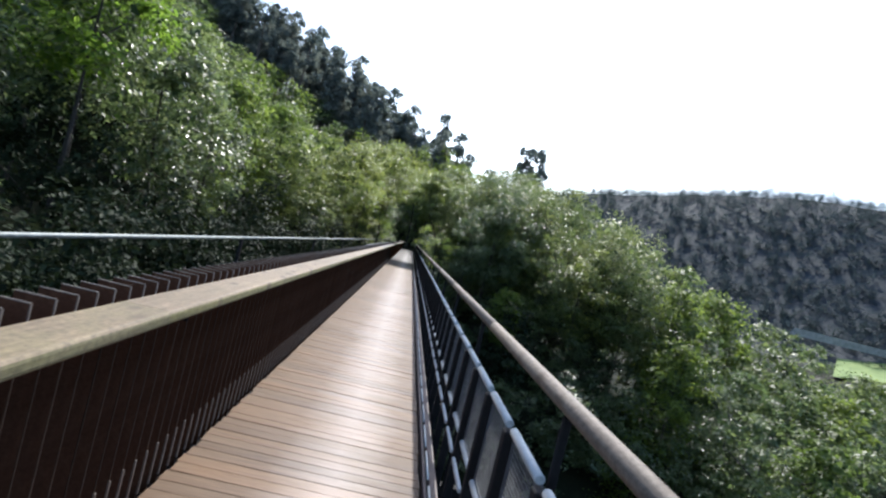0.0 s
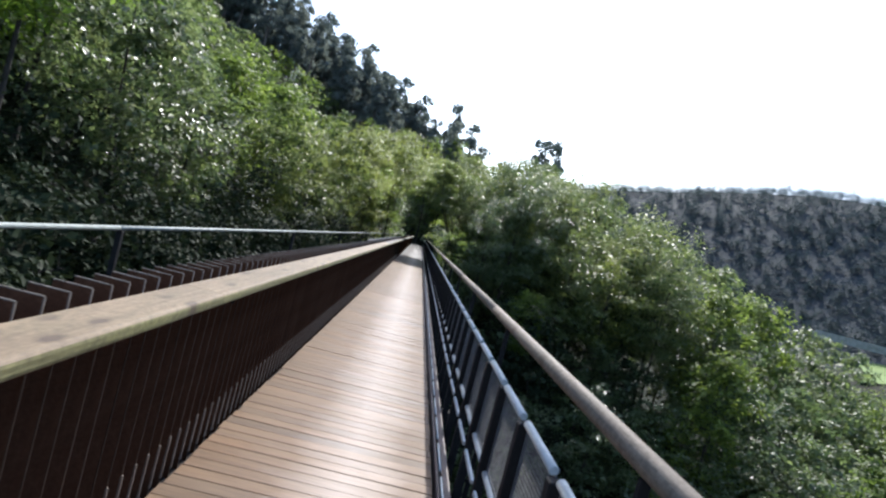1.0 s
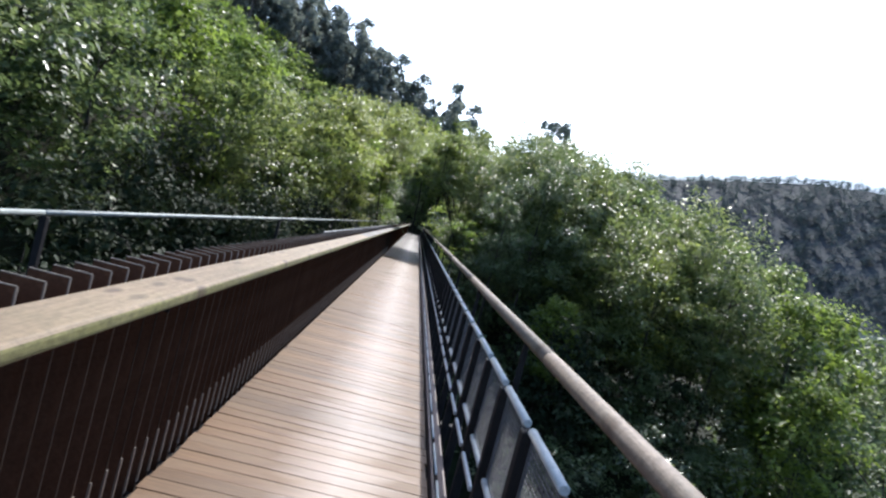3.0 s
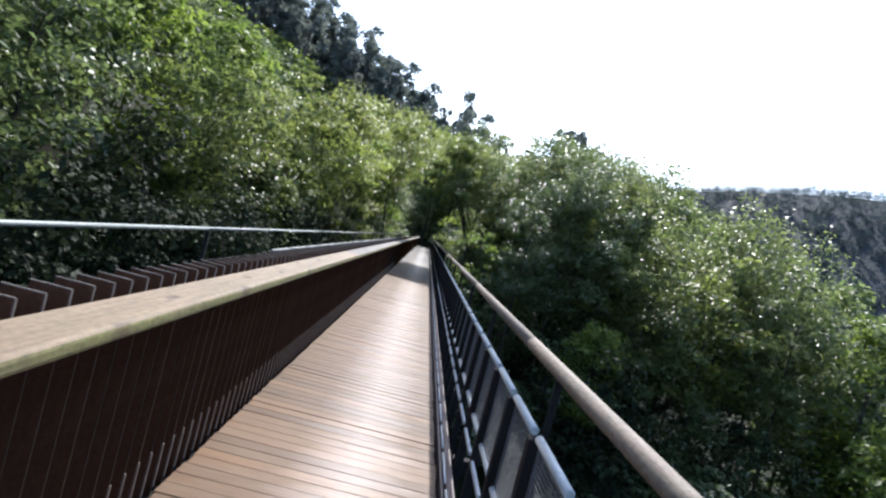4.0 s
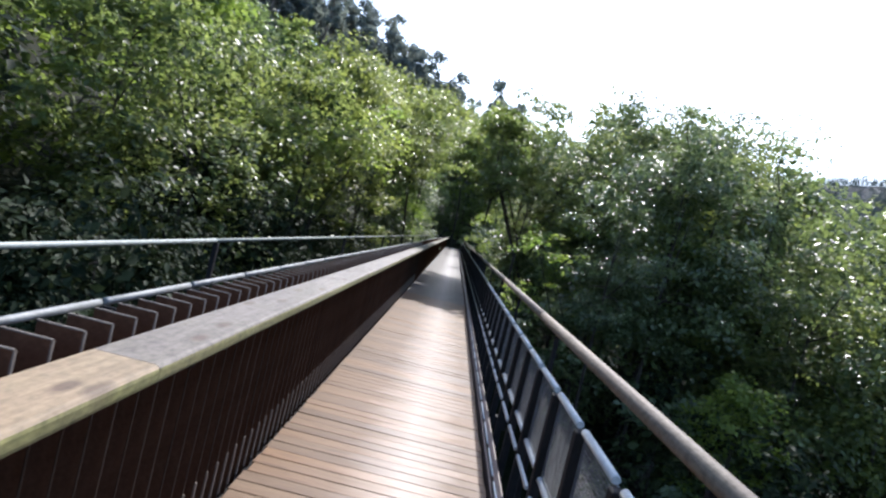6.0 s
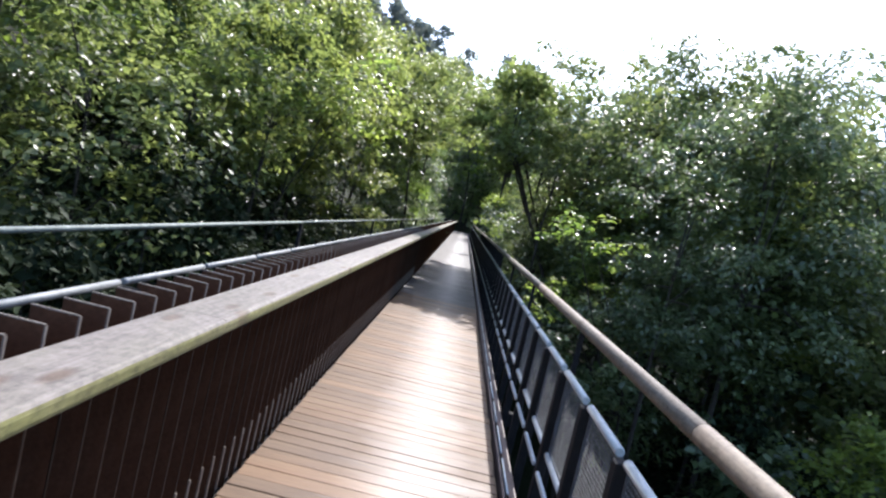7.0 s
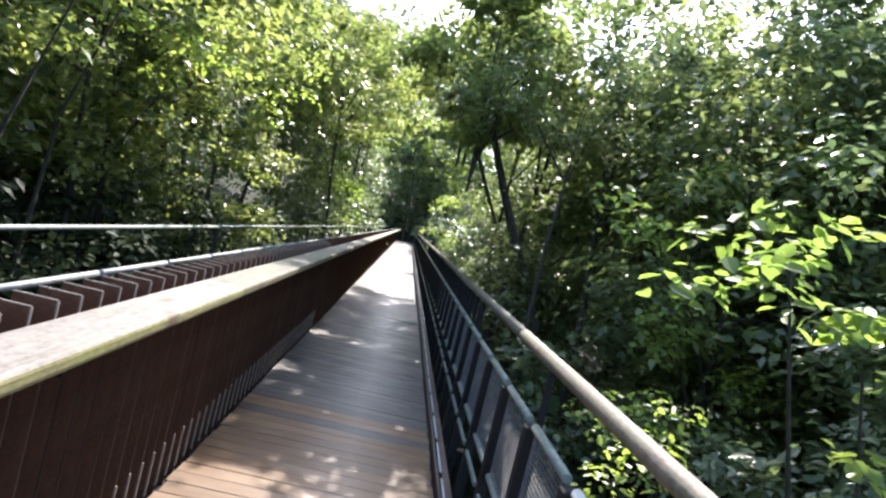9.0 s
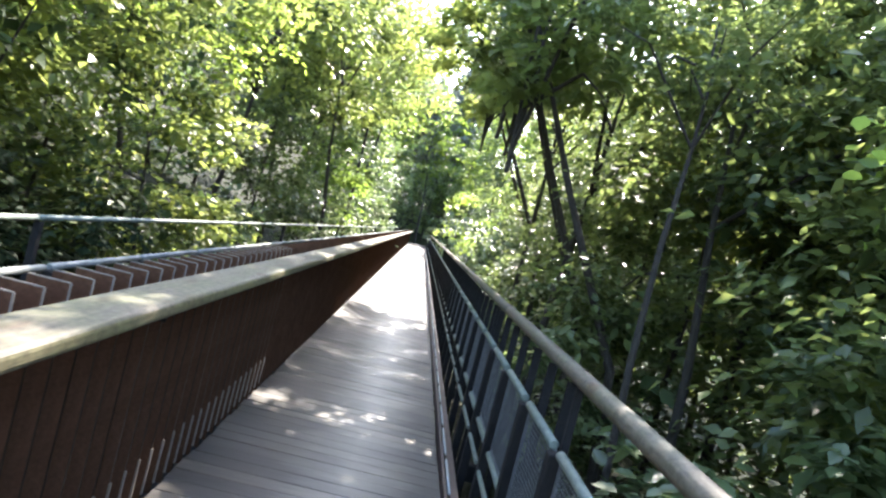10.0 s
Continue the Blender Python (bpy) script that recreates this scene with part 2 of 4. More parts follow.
LEAF_GLOSS = leaf_mat("leaf_near_glossy", (0.082, 0.110, 0.042), (0.127, 0.166, 0.062), (0.180, 0.220, 0.090), 0.36, 0.54, 0.6)
# nearly black leaves: deep shade of the understory put into their colour
LEAF_SHADE = leaf_mat("leaf_shade", (0.012, 0.020, 0.011), (0.021, 0.032, 0.018), (0.034, 0.047, 0.028), 0.55, 0.15, 0.05)
# far wood: the blue-grey haze of the distance is put into the leaf colour
LEAF_FAR_HAZE = leaf_mat("leaf_far_haze", (0.034, 0.048, 0.058), (0.037, 0.052, 0.063), (0.040, 0.056, 0.068), 1.0, 0.5, 0.0, 0.06, 0.8)
# darker than the outer leaves: shade inside the crown put into the colour
LEAF_INNER_SHADE = leaf_mat("leaf_inner_shade", (0.040, 0.062, 0.026), (0.060, 0.088, 0.036), (0.085, 0.115, 0.05), 0.6, 0.4, 0.2)
# gums are blue-grey by nature; haze over the ridge is put in as well
LEAF_EUC = leaf_mat("leaf_blue", (0.130, 0.154, 0.166), (0.152, 0.178, 0.190), (0.175, 0.202, 0.212), 0.8, 0.45, 0.05)

# ---------------------------------------------------------------- mesh helpers


def mesh_of(name, verts, faces, mat, smooth=False):
    me = bpy.data.meshes.new(name)
    me.from_pydata([tuple(v) for v in verts], [], faces)
    me.materials.append(mat)
    if smooth:
        me.polygons.foreach_set("use_smooth", [True] * len(me.polygons))
    me.update()
    return me


def box_mesh(name, sx, sy, sz, mat, bevel=0.0, seg=1, along=False):
    bm = bmesh.new()
    bmesh.ops.create_cube(bm, size=1)
    bmesh.ops.scale(bm, vec=(sx, sy, sz), verts=bm.verts)
    if bevel:
        edges = [e for e in bm.edges if not along or abs(e.verts[0].co.y - e.verts[1].co.y) > 0.5 * sy]
        bmesh.ops.bevel(bm, geom=edges, offset=bevel, segments=seg, affect="EDGES", profile=0.5)
    me = bpy.data.meshes.new(name)
    bm.to_mesh(me)
    bm.free()
    me.materials.append(mat)
    return me


def tube_mesh(name, radius, length, mat, sides=10, cap=0.004):
    """A round bar along y, centred, with a small chamfer at both ends."""
    bm = bmesh.new()
    bmesh.ops.create_cone(bm, cap_ends=True, segments=sides, radius1=radius, radius2=radius, depth=length)
    bmesh.ops.rotate(bm, cent=(0, 0, 0), matrix=Matrix.Rotation(radians(90), 3, "X"), verts=bm.verts)
    ends = [e for e in bm.edges if abs(e.verts[0].co.y - e.verts[1].co.y) < 1e-5]
    bmesh.ops.bevel(bm, geom=ends, offset=min(cap, radius * 0.4), segments=1, affect="EDGES")
    for f in bm.faces:
        f.smooth = abs(f.normal.y) < 0.5
    me = bpy.data.meshes.new(name)
    bm.to_mesh(me)
    bm.free()
    me.materials.append(mat)
    return me


def put(name, me, parent, x, y, z, turn=(0, 0, 0), label=""):
    ob = new(name, me)
    ob.parent = parent
    ob.location = (x, y, z)
    ob.rotation_euler = turn
    if label:
        ob["label"] = label
    return ob


def boxes_mesh(name, boxes, mat):
    """Many plain bars in one mesh: (centre x, y, z, size x, y, z)."""
    v, f = [], []
    for cx, cy, cz, sx, sy, sz in boxes:
        b = len(v)
        for dx in (-.5, .5):
            for dy in (-.5, .5):
                for dz in (-.5, .5):
                    v.append((cx + dx * sx, cy + dy * sy, cz + dz * sz))
        for q in ((0, 1, 3, 2), (4, 6, 7, 5), (0, 4, 5, 1), (2, 3, 7, 6), (0, 2, 6, 4), (1, 5, 7, 3)):
            f.append(tuple(b + i for i in q))
    return mesh_of(name, v, f, mat)


# ---------------------------------------------------------------- ground
def smooth01(a, b, v):
    t = np.clip((v - a) / (b - a), 0, 1)
    return t * t * (3 - 2 * t)


def ground_height(x, y):
    x, y = np.asarray(x, float), np.asarray(y, float)
    base = -13.0 + 11.6 * smooth01(16, 42, y)
    left = 0.47 * np.clip(-x - 3.5, 0, 70) * smooth01(0, 40, y) + 0.55 * np.clip(-x - 3.5, 0, 40) * (1 - smooth01(0, 40, y))
    left += 0.19 * np.clip(y - 72, 0, 70) * smooth01(2, 14, -x)
    ahead = 0.20 * np.clip(y - 94, 0, 60) * (1 - smooth01(2, 14, -x)) * (1 - smooth01(20, 44, x))
    ridge = 0.12 * np.clip(y - 58, 0, 36) * smooth01(3, 12, x) * (1 - smooth01(20, 42, x))
    fall = -0.42 * np.clip(x - 6, 0, 22) * smooth01(20, 40, y)
    h = np.maximum(base + left + ridge + ahead + fall, -13.0)
    h = np.where(x > 20, np.maximum(h, -13.0 + 10.0 * smooth01(34, 88, x)), h)
    # the wooded hill across the valley
    d = np.hypot(x - 10, y)
    az = np.degrees(np.arctan2(x, np.maximum(y, 1e-3)))
    rise = smooth01(150, 330, d) * smooth01(-2, 12, az) * (48 + 20 * smooth01(10, 34, az))
    back = smooth01(150, 320, d) * (1 - smooth01(-6, 4, az)) * 20
    return h + rise + back * (y > 0) + 10 * smooth01(120, 260, d) * (y <= 0)


def build_ground():
    xs = np.concatenate([np.linspace(-900, -90, 16), np.linspace(-84, 90, 88), np.linspace(98, 900, 40)])
    ys = np.concatenate([np.linspace(-500, -30, 14), np.linspace(-24, 150, 88), np.linspace(158, 1100, 44)])
    gx, gy = np.meshgrid(xs, ys)
    gz = ground_height(gx, gy) + 0.35 * np.sin(gx * 0.7 + gy * 0.31) * np.sin(gy * 0.53 - gx * 0.2)
    v = np.stack([gx, gy, gz], -1).reshape(-1, 3)
    nx = len(xs)
    f = [(j * nx + i, j * nx + i + 1, (j + 1) * nx + i + 1, (j + 1) * nx + i) for j in range(len(ys) - 1) for i in range(nx - 1)]
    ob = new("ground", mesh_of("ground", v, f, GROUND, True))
    tagged(ob, "dark earthy undergrowth on a steep valley slope", "ground", kind="structure")


build_ground()

# ---------------------------------------------------------------- the footbridge
PITCH = 0.14                     # one board and one fin
DECK_L, DECK_R = -1.083, 0.480
Y0, Y1 = -4.0, 96.0


def empty(name, x=0, y=0, z=0):
    ob = new(name)
    ob.location = (x, y, z)
    ob.empty_display_size = 0.2
    return ob


def build_understructure():
    b = empty("bridge_beams", 0, Y0, -0.2)
    tagged(b, "dark steel beams under the boarded deck", "bridge beam", kind="structure")
    for i, x in enumerate((-1.15, -0.35, 0.44)):
        put("beam", box_mesh("beam", 0.14, Y1 - Y0, 0.36, BLACK, 0.008), b, x, (Y1 - Y0) / 2, -0.03 - 0.02)
    n = int((Y1 - Y0) / 2.9)
    cross = box_mesh("cross_beam", 3.3, 0.12, 0.16, BLACK, 0.006)
    for i in range(n):
        put("cross_beam", cross, b, -0.6, 1.0 + 2.9 * i, -0.32)
    pier = box_mesh("pier", 1.7, 0.8, 9.0, rusty("pier_concrete", (0.20, 0.19, 0.175), (0.33, 0.32, 0.30), 0.85, 0, 2), 0.04)
    for y in (-2.0, 14.0):
        p = new("bridge_pier", pier)
        p.location = (-0.4, y, -0.42 - 4.5)
        tagged(p, "grey concrete pier carrying the footbridge", "pier", kind="structure")


def build_kerbs():
    k = empty("edge_kerb", 0, Y0, 0)
    tagged(k, "low dark steel kerb strips along the deck edge", "kerb", kind="structure")
    L = Y1 - Y0
    put("strip", box_mesh("strip", 0.022, L, 0.10, KERB, 0.003), k, DECK_R + 0.03, L / 2, -0.025)
    put("strip", box_mesh("strip", 0.06, L, 0.07, KERB, 0.004), k, DECK_R + 0.115, L / 2, -0.075)
    lit = tube_mesh("edge_bar", 0.009, 0.60, GALV, 6, 0.002)
    for i in range(130):
        put("edge_bar", lit, k, DECK_R + 0.062, POST_Y - 5 * BAY - Y0 + BAY * (i + 0.5), 0.012)


# right-hand railing, bay by bay
BAY, POST_Y = 0.725, 0.096
RX, TUBE_Z, TUBE_X, RAIL_Z = 0.790, 0.914, 0.700, 1.189


def build_right_railing():
    r = empty("mesh_railing", TUBE_X, Y0, 0)
    tagged(r, "dark steel railing with wire mesh panels and pale tubes", "railing", kind="structure")
    n = 135
    y_first = POST_Y - 5 * BAY - Y0
    post = box_mesh("post", 0.060, 0.075, 1.22, BLACK, 0.006)
    top = tube_mesh("top_tube", 0.022, BAY - 0.13, GALV, 12)
    low = tube_mesh("low_tube", 0.020, BAY - 0.14, GALV, 10)
    flat = box_mesh("low_bar", 0.022, BAY - 0.16, 0.03, GALV, 0.004)
    # copies for the stretch under the trees, their colour darkened as shade
    top_shaded = tube_mesh("top_tube", 0.022, BAY - 0.13, MOSSY_SHADED, 12)
    low_shaded = tube_mesh("low_tube", 0.020, BAY - 0.14, MOSSY_SHADED, 10)
    flat_shaded = box_mesh("low_bar", 0.022, BAY - 0.16, 0.03, MOSSY_SHADED, 0.004)
    bars = []
    for i in range(23):
        bars.append((0, -0.29 + i * 0.58 / 22, 0, 0.003, 0.003, 0.48))
    for i in range(20):
        bars.append((0.003, 0, -0.235 + i * 0.47 / 19, 0.003, 0.60, 0.003))
    bars += [(0, -0.30, 0, 0.012, 0.012, 0.50), (0, 0.30, 0, 0.012, 0.012, 0.50), (0, 0, 0.245, 0.012, 0.6, 0.012), (0, 0, -0.245, 0.012, 0.6, 0.012)]
    mesh = boxes_mesh("mesh_panel", bars, WIRE)
    stay = box_mesh("stay", 0.034, 0.034, 1.62, BLACK, 0.004)
    for i in range(n):
        y = y_first + BAY * i
        put("post", post, r, -0.006, y, 0.55 - 0.24 - 0.02)
        shaded = Y0 + y > 33.4
        put("top_tube", top_shaded if shaded else top, r, 0, y + BAY / 2, TUBE_Z)
        put("low_tube", low_shaded if shaded else low, r, 0, y + BAY / 2, 0.375)
        put("low_bar", flat_shaded if shaded else flat, r, -0.035, y + BAY / 2, 0.25)
        put("mesh_panel", mesh, r, 0.012, y + BAY / 2, 0.645)
        if i % 4 == 0:
            put("stay", stay, r, RX - TUBE_X, y + 0.2, 1.145 - 0.81)
    p = empty("pole_handrail", RX, Y0, RAIL_Z)
    tagged(p, "round weathered wooden pole handrail on dark posts", "handrail", kind="structure")
    length = 4.35
    poles = [tube_mesh("pole", 0.040, length - 0.003, m, 20, 0.002) for m in (POLE, POLE_SHADED)]
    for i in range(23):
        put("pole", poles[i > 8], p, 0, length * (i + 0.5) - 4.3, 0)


def build_right_slats():
    q = empty("slat_screen", RX + 0.02, Y0, 0)
    tagged(q, "row of slim dark upright bars under the pole handrail", "screen", kind="structure")
    slat = box_mesh("slat", 0.05, 0.014, 1.13, BLACK, 0.002)
    for i in range(42):
        put("slat", slat, q, -0.02, 37.4 - Y0 + 0.42 * i, 1.140 - 0.565)


def build_left_parapet():
    e = empty("fin_parapet", DECK_L, Y0, 0)
    tagged(e, "parapet of rust-brown upright steel fins", "parapet", kind="structure")
    fin = box_mesh("fin", 0.140, 0.006, 1.36, CORTEN, 0.001)
    rim = box_mesh("rim", 0.004, 0.007, 1.36, RIM)
    cap = box_mesh("cap", 0.140, 0.007, 0.004, LIT_EDGE)
    tip = box_mesh("worn_edge", 0.005, 0.0075, 0.11, LIT_EDGE)
    # added pale strip: the sunlit bottom of the fin's edge
    foot = box_mesh("foot", 0.010, 0.012, 0.24, SUNLIT_FOOT, 0.002)
    y = 0.0
    count = 0
    later = []
    while Y0 + y < Y1:
        yy = Y0 + y
        if -0.5 < yy < 40 and count < 300:
            f = put("fin", fin, e, -0.105, y, 1.200 - 0.68)
            put("rim", rim, f, 0.0715, 0, 0)
            put("cap", cap, f, 0, 0, 0.6815)
            put("worn_edge", tip, f, 0.0718, 0, 0.625)
            put("foot", foot, f, 0.0765, 0, -0.41, label="pale foot of the fin, sunlight put into its colour")
            count += 1
        else:
            later.append((-0.105, y, 0.52, 0.140, 0.006, 1.36))
        y += PITCH
    put("fin_row", boxes_mesh("fin_row", later, CORTEN), e, 0, 0, 0)["kind"] = "stuff"
    t = tube_mesh("outer_tube", 0.014, BAY - 0.03, DARK_TUBE, 10)
    clip = box_mesh("clip", 0.09, 0.014, 0.03, BLACK, 0.003)
    for k in range(103):
        y = 19.4 - Y0 + BAY * (k + 0.5)
        put("outer_tube", t, e, -0.235, y, 1.190)
        put("clip", clip, e, -0.20, y + BAY / 2, 1.165)
    back = box_mesh("back_strip", 0.02, Y1 - Y0, 0.12, BLACK, 0.003)
    put("back_strip", back, e, -0.19, (Y1 - Y0) / 2, 0.0)
    # wide flat timber handrail fixed inside the fins
    h = empty("timber_handrail", -0.990, Y0, 1.131)
    tagged(h, "wide weathered timber handrail with knots and green algae", "handrail", kind="structure")
    beams = [box_mesh("timber", 0.212, 3.9975, 0.058, m, 0.018, 3, along=True) for m in (HANDRAIL_OLD, HANDRAIL, HANDRAIL_GREY, HANDRAIL_MOSS)]
    for b, side in zip(beams, (ALGAE, ALGAE_BRIGHT, ALGAE_BRIGHT, ALGAE)):
        b.materials.append(side)
        for q in b.polygons:
            q.material_index = 1 if q.normal.x > 0.75 else 0
    for k in range(25):
        put("timber", beams[0 if k < 2 else 1 if k < 7 else 2 if k < 10 else 3], h, 0, 4.0 * (k + 0.5) - 1.4, 0)
    br = box_mesh("bracket", 0.16, 0.012, 0.05, BLACK, 0.003)
    for k in range(48):
        put("bracket", br, h, -0.03, 1.0 + 2.0 * k, -0.054)
    # thin steel rail further out on its own posts
    s = empty("outer_steel_rail", -2.1, Y0, 0)
    tagged(s, "thin pale steel guard rail on slim dark posts", "guard rail", kind="structure")
    rail = tube_mesh("rail", 0.017, 5.99, DULL, 10)
    rail_shaded = tube_mesh("rail", 0.017, 5.99, MOSSY_SHADED, 10)
    pst = box_mesh("post", 0.04, 0.04, 1.6, BLACK, 0.004)
    for k in range(16):
        put("rail", rail if k < 5 else rail_shaded, s, 0, 6 * (k + 0.5), 1.19)
        put("post", pst, s, 0, 6 * k + 0.02, 1.17 - 0.8)


# ---------------------------------------------------------------- trees
RNG = np.random.default_rng(7)


def leaf_cloud(rng, centres, radii, per, size, up=0.5, droop=0.0, flat=0.75, tufts=0, oval=False):
    """Leaves in clumps round the centres, gathered in tufts at the twig ends: every leaf a folded blade of two faces."""
    def ways(k):
        d = rng.normal(size=(k, 3))
        d /= np.linalg.norm(d, axis=1)[:, None] + 1e-9
        d[:, 2] = np.where(d[:, 2] < -0.3, -d[:, 2], d[:, 2])
        return d
    if tufts:
        cc, rr = np.repeat(centres, tufts, 0), np.repeat(radii, tufts)[:, None]
        out = ways(len(cc))
        cc = cc + out * rr * (0.45 + 0.55 * rng.random((len(cc), 1)) ** 0.6) * np.array([1, 1, flat])
        per = max(3, per // tufts)
        cs, out = np.repeat(cc, per, 0), np.repeat(out, per, 0)
        rs = np.repeat(rr * (0.26 + 0.22 * rng.random((len(cc), 1))), per, 0)
        pos = cs + rng.normal(size=cs.shape) * rs * np.array([0.75, 0.75, 0.42])
        n = out * 0.55 + np.array([0, 0, up]) + rng.normal(size=cs.shape) * 0.38
        a = (pos - cs) / (rs + 1e-6) + out * 0.7 + rng.normal(size=cs.shape) * 0.5 + np.array([0, 0, -droop])
    else:
        cs, rs = np.repeat(centres, per, 0), np.repeat(radii, per)[:, None]
        out = ways(len(cs))
        pos = cs + out * rng.random((len(cs), 1)) ** 0.28 * rs * np.array([1, 1, flat])
        n = out * 0.8 + np.array([0, 0, up]) + rng.normal(size=cs.shape) * 0.45
        a = rng.normal(size=cs.shape) + np.array([0, 0, -droop])
    n /= np.linalg.norm(n, axis=1)[:, None] + 1e-9
    a -= n * (a * n).sum(1)[:, None]
    a /= np.linalg.norm(a, axis=1)[:, None] + 1e-9
    b = np.cross(n, a)
    s = size * (0.6 + 0.8 * rng.random((len(cs), 1)))
    w = s * 0.30
    if oval:
        low, high = pos - a * s * 0.22 + n * w * 0.30, pos + a * s * 0.20 + n * w * 0.30
        return np.stack([pos - a * s * 0.5, low + b * w * 0.92, high + b * w * 0.80, pos + a * s * 0.5, high - b * w * 0.80, low - b * w * 0.92], 1).reshape(-1, 3)
    return np.stack([pos - a * s * 0.5, pos + b * w - a * s * 0.08 + n * w * 0.35, pos + a * s * 0.5, pos - b * w - a * s * 0.08 + n * w * 0.35], 1).reshape(-1, 3)


def leaves_mesh(name, v, mat, oval=False):
    me = bpy.data.meshes.new(name)
    me.vertices.add(len(v))
    me.vertices.foreach_set("co", v.astype(np.float32).ravel())
    corners, side = ((0, 1, 2, 3), (0, 3, 4, 5)) if oval else ((0, 1, 2), (0, 2, 3)), 4 if oval else 3
    k = len(v) // (6 if oval else 4)
    idx = np.arange(k)[:, None] * (6 if oval else 4)
    loops = (idx + np.array(corners).ravel()[None]).ravel()
    me.loops.add(len(loops))
    me.loops.foreach_set("vertex_index", loops.astype(np.int32))
    me.polygons.add(2 * k)
    me.polygons.foreach_set("loop_start", (np.arange(2 * k) * side).astype(np.int32))
    me.materials.append(mat)
    me.update(calc_edges=True)
    return me


def limb_geo(pts, radii, sides, v, f):
    """A tapered bent tube through the points."""
    base = len(v)
    for i, (p, r) in enumerate(zip(pts, radii)):
        d = np.array(pts[min(i + 1, len(pts) - 1)]) - np.array(pts[max(i - 1, 0)])
        d = d / (np.linalg.norm(d) + 1e-9)
        u = np.cross(d, (0.3, 0.9, 0.1))
        u /= np.linalg.norm(u) + 1e-9
        w = np.cross(d, u)
        for k in range(sides):
            a = 2 * math.pi * k / sides
            v.append(tuple(np.array(p) + r * (math.cos(a) * u + math.sin(a) * w)))
    for i in range(len(pts) - 1):
        for k in range(sides):
            a, b = base + i * sides + k, base + i * sides + (k + 1) % sides
            f.append((a, b, b + sides, a + sides))


def broad_tree(name, rng, height, spread, low, clumps, per, size, leaf, bark, label, category="tree", droop=0.2, clump_r=0.9, group="trees along the footbridge", tufts=7, inside=6, over=None, oval=False):
    """Broadleaf: short trunk, several bent limbs, an uneven crown of leaf clumps."""
    root = empty(name)
    tagged(root, label, category, group)
    v, f = [], []
    lean = rng.normal(size=2) * 0.25 if over is None else np.array(over)
    fork = max(height * 0.3, low * 0.85)
    pts = [(lean[0] * -0.2, 0, -11.0), (0, 0, -0.3), (lean[0] * 0.3, lean[1] * 0.3, fork * 0.5), (lean[0], lean[1], fork), (lean[0] * 1.6, lean[1] * 1.6, height * 0.72)]
    if over is not None:
        pts[2:] = [(lean[0] * 0.1, lean[1] * 0.3, fork * 0.55), (lean[0] * 0.6, lean[1], fork * 1.02), (lean[0] * 1.1, lean[1], height * 0.8)]
    limb_geo(pts, [height * 0.012, height * 0.010, height * 0.008, height * 0.006, height * 0.002], 8, v, f)
    put("trunk", mesh_of("trunk", v, f, bark, True), root, 0, 0, 0)
    # clump centres in a lumpy egg
    cs = []
    while len(cs) < clumps:
        p = rng.uniform(-1, 1, 3)
        q = np.linalg.norm(p)
        if q > 1 or q < 0.6 and rng.random() < 0.8:
            continue
        lump = 0.8 + 0.35 * math.sin(3.1 * p[0] + 1.7 * p[1] + height) * math.cos(2.3 * p[2] + 2 * p[1])
        z = low + (height - low) * (0.5 + 0.5 * p[2])
        taper = 1.0 - 0.3 * max(0, p[2])
        cs.append((lean[0] + p[0] * spread * lump * taper, lean[1] + p[1] * spread * lump * taper, z))
    cs = np.array(cs)
    rad = clump_r * (0.5 + 0.95 * rng.random(len(cs)) ** 1.5)
    order = rng.permutation(len(cs))[:5]
    for k in order:
        v, f = [], []
        c = cs[k]
        s = np.array([lean[0], lean[1], fork + (height * 0.7 - fork) * rng.random()])
        mid = s + (c - s) * 0.5 + np.array([0, 0, 0.04 * height]) + rng.normal(size=3) * 0.15
        c = s + (c - s) * 0.85
        limb_geo([s, mid, c], [height * 0.0042, height * 0.003, 0.006], 6, v, f)
        put("limb", mesh_of("limb", v, f, bark, True), root, 0, 0, 0)
    put("crown", leaves_mesh("crown", leaf_cloud(rng, cs, rad, per, size, 0.8, droop, 0.75, tufts, oval), leaf, oval), root, 0, 0, 0)
    # leaves deep inside, that close the crown, with its inner shade in their colour
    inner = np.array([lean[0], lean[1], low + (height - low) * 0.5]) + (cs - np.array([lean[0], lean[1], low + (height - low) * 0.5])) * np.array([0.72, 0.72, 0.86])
    put("inner_leaves", leaves_mesh("inner_leaves", leaf_cloud(rng, inner, rad * 0.95, inside, min(0.30, max(0.24, size * 1.6)) if size < 0.3 else size * 1.5, 0.4, droop), LEAF_SHADE if leaf is LEAF_SHADE else LEAF_INNER_SHADE), root, 0, 0, 0)
    root["reach"], root["rise"] = spread + clump_r * 0.4, height + clump_r * 0.5
    return root


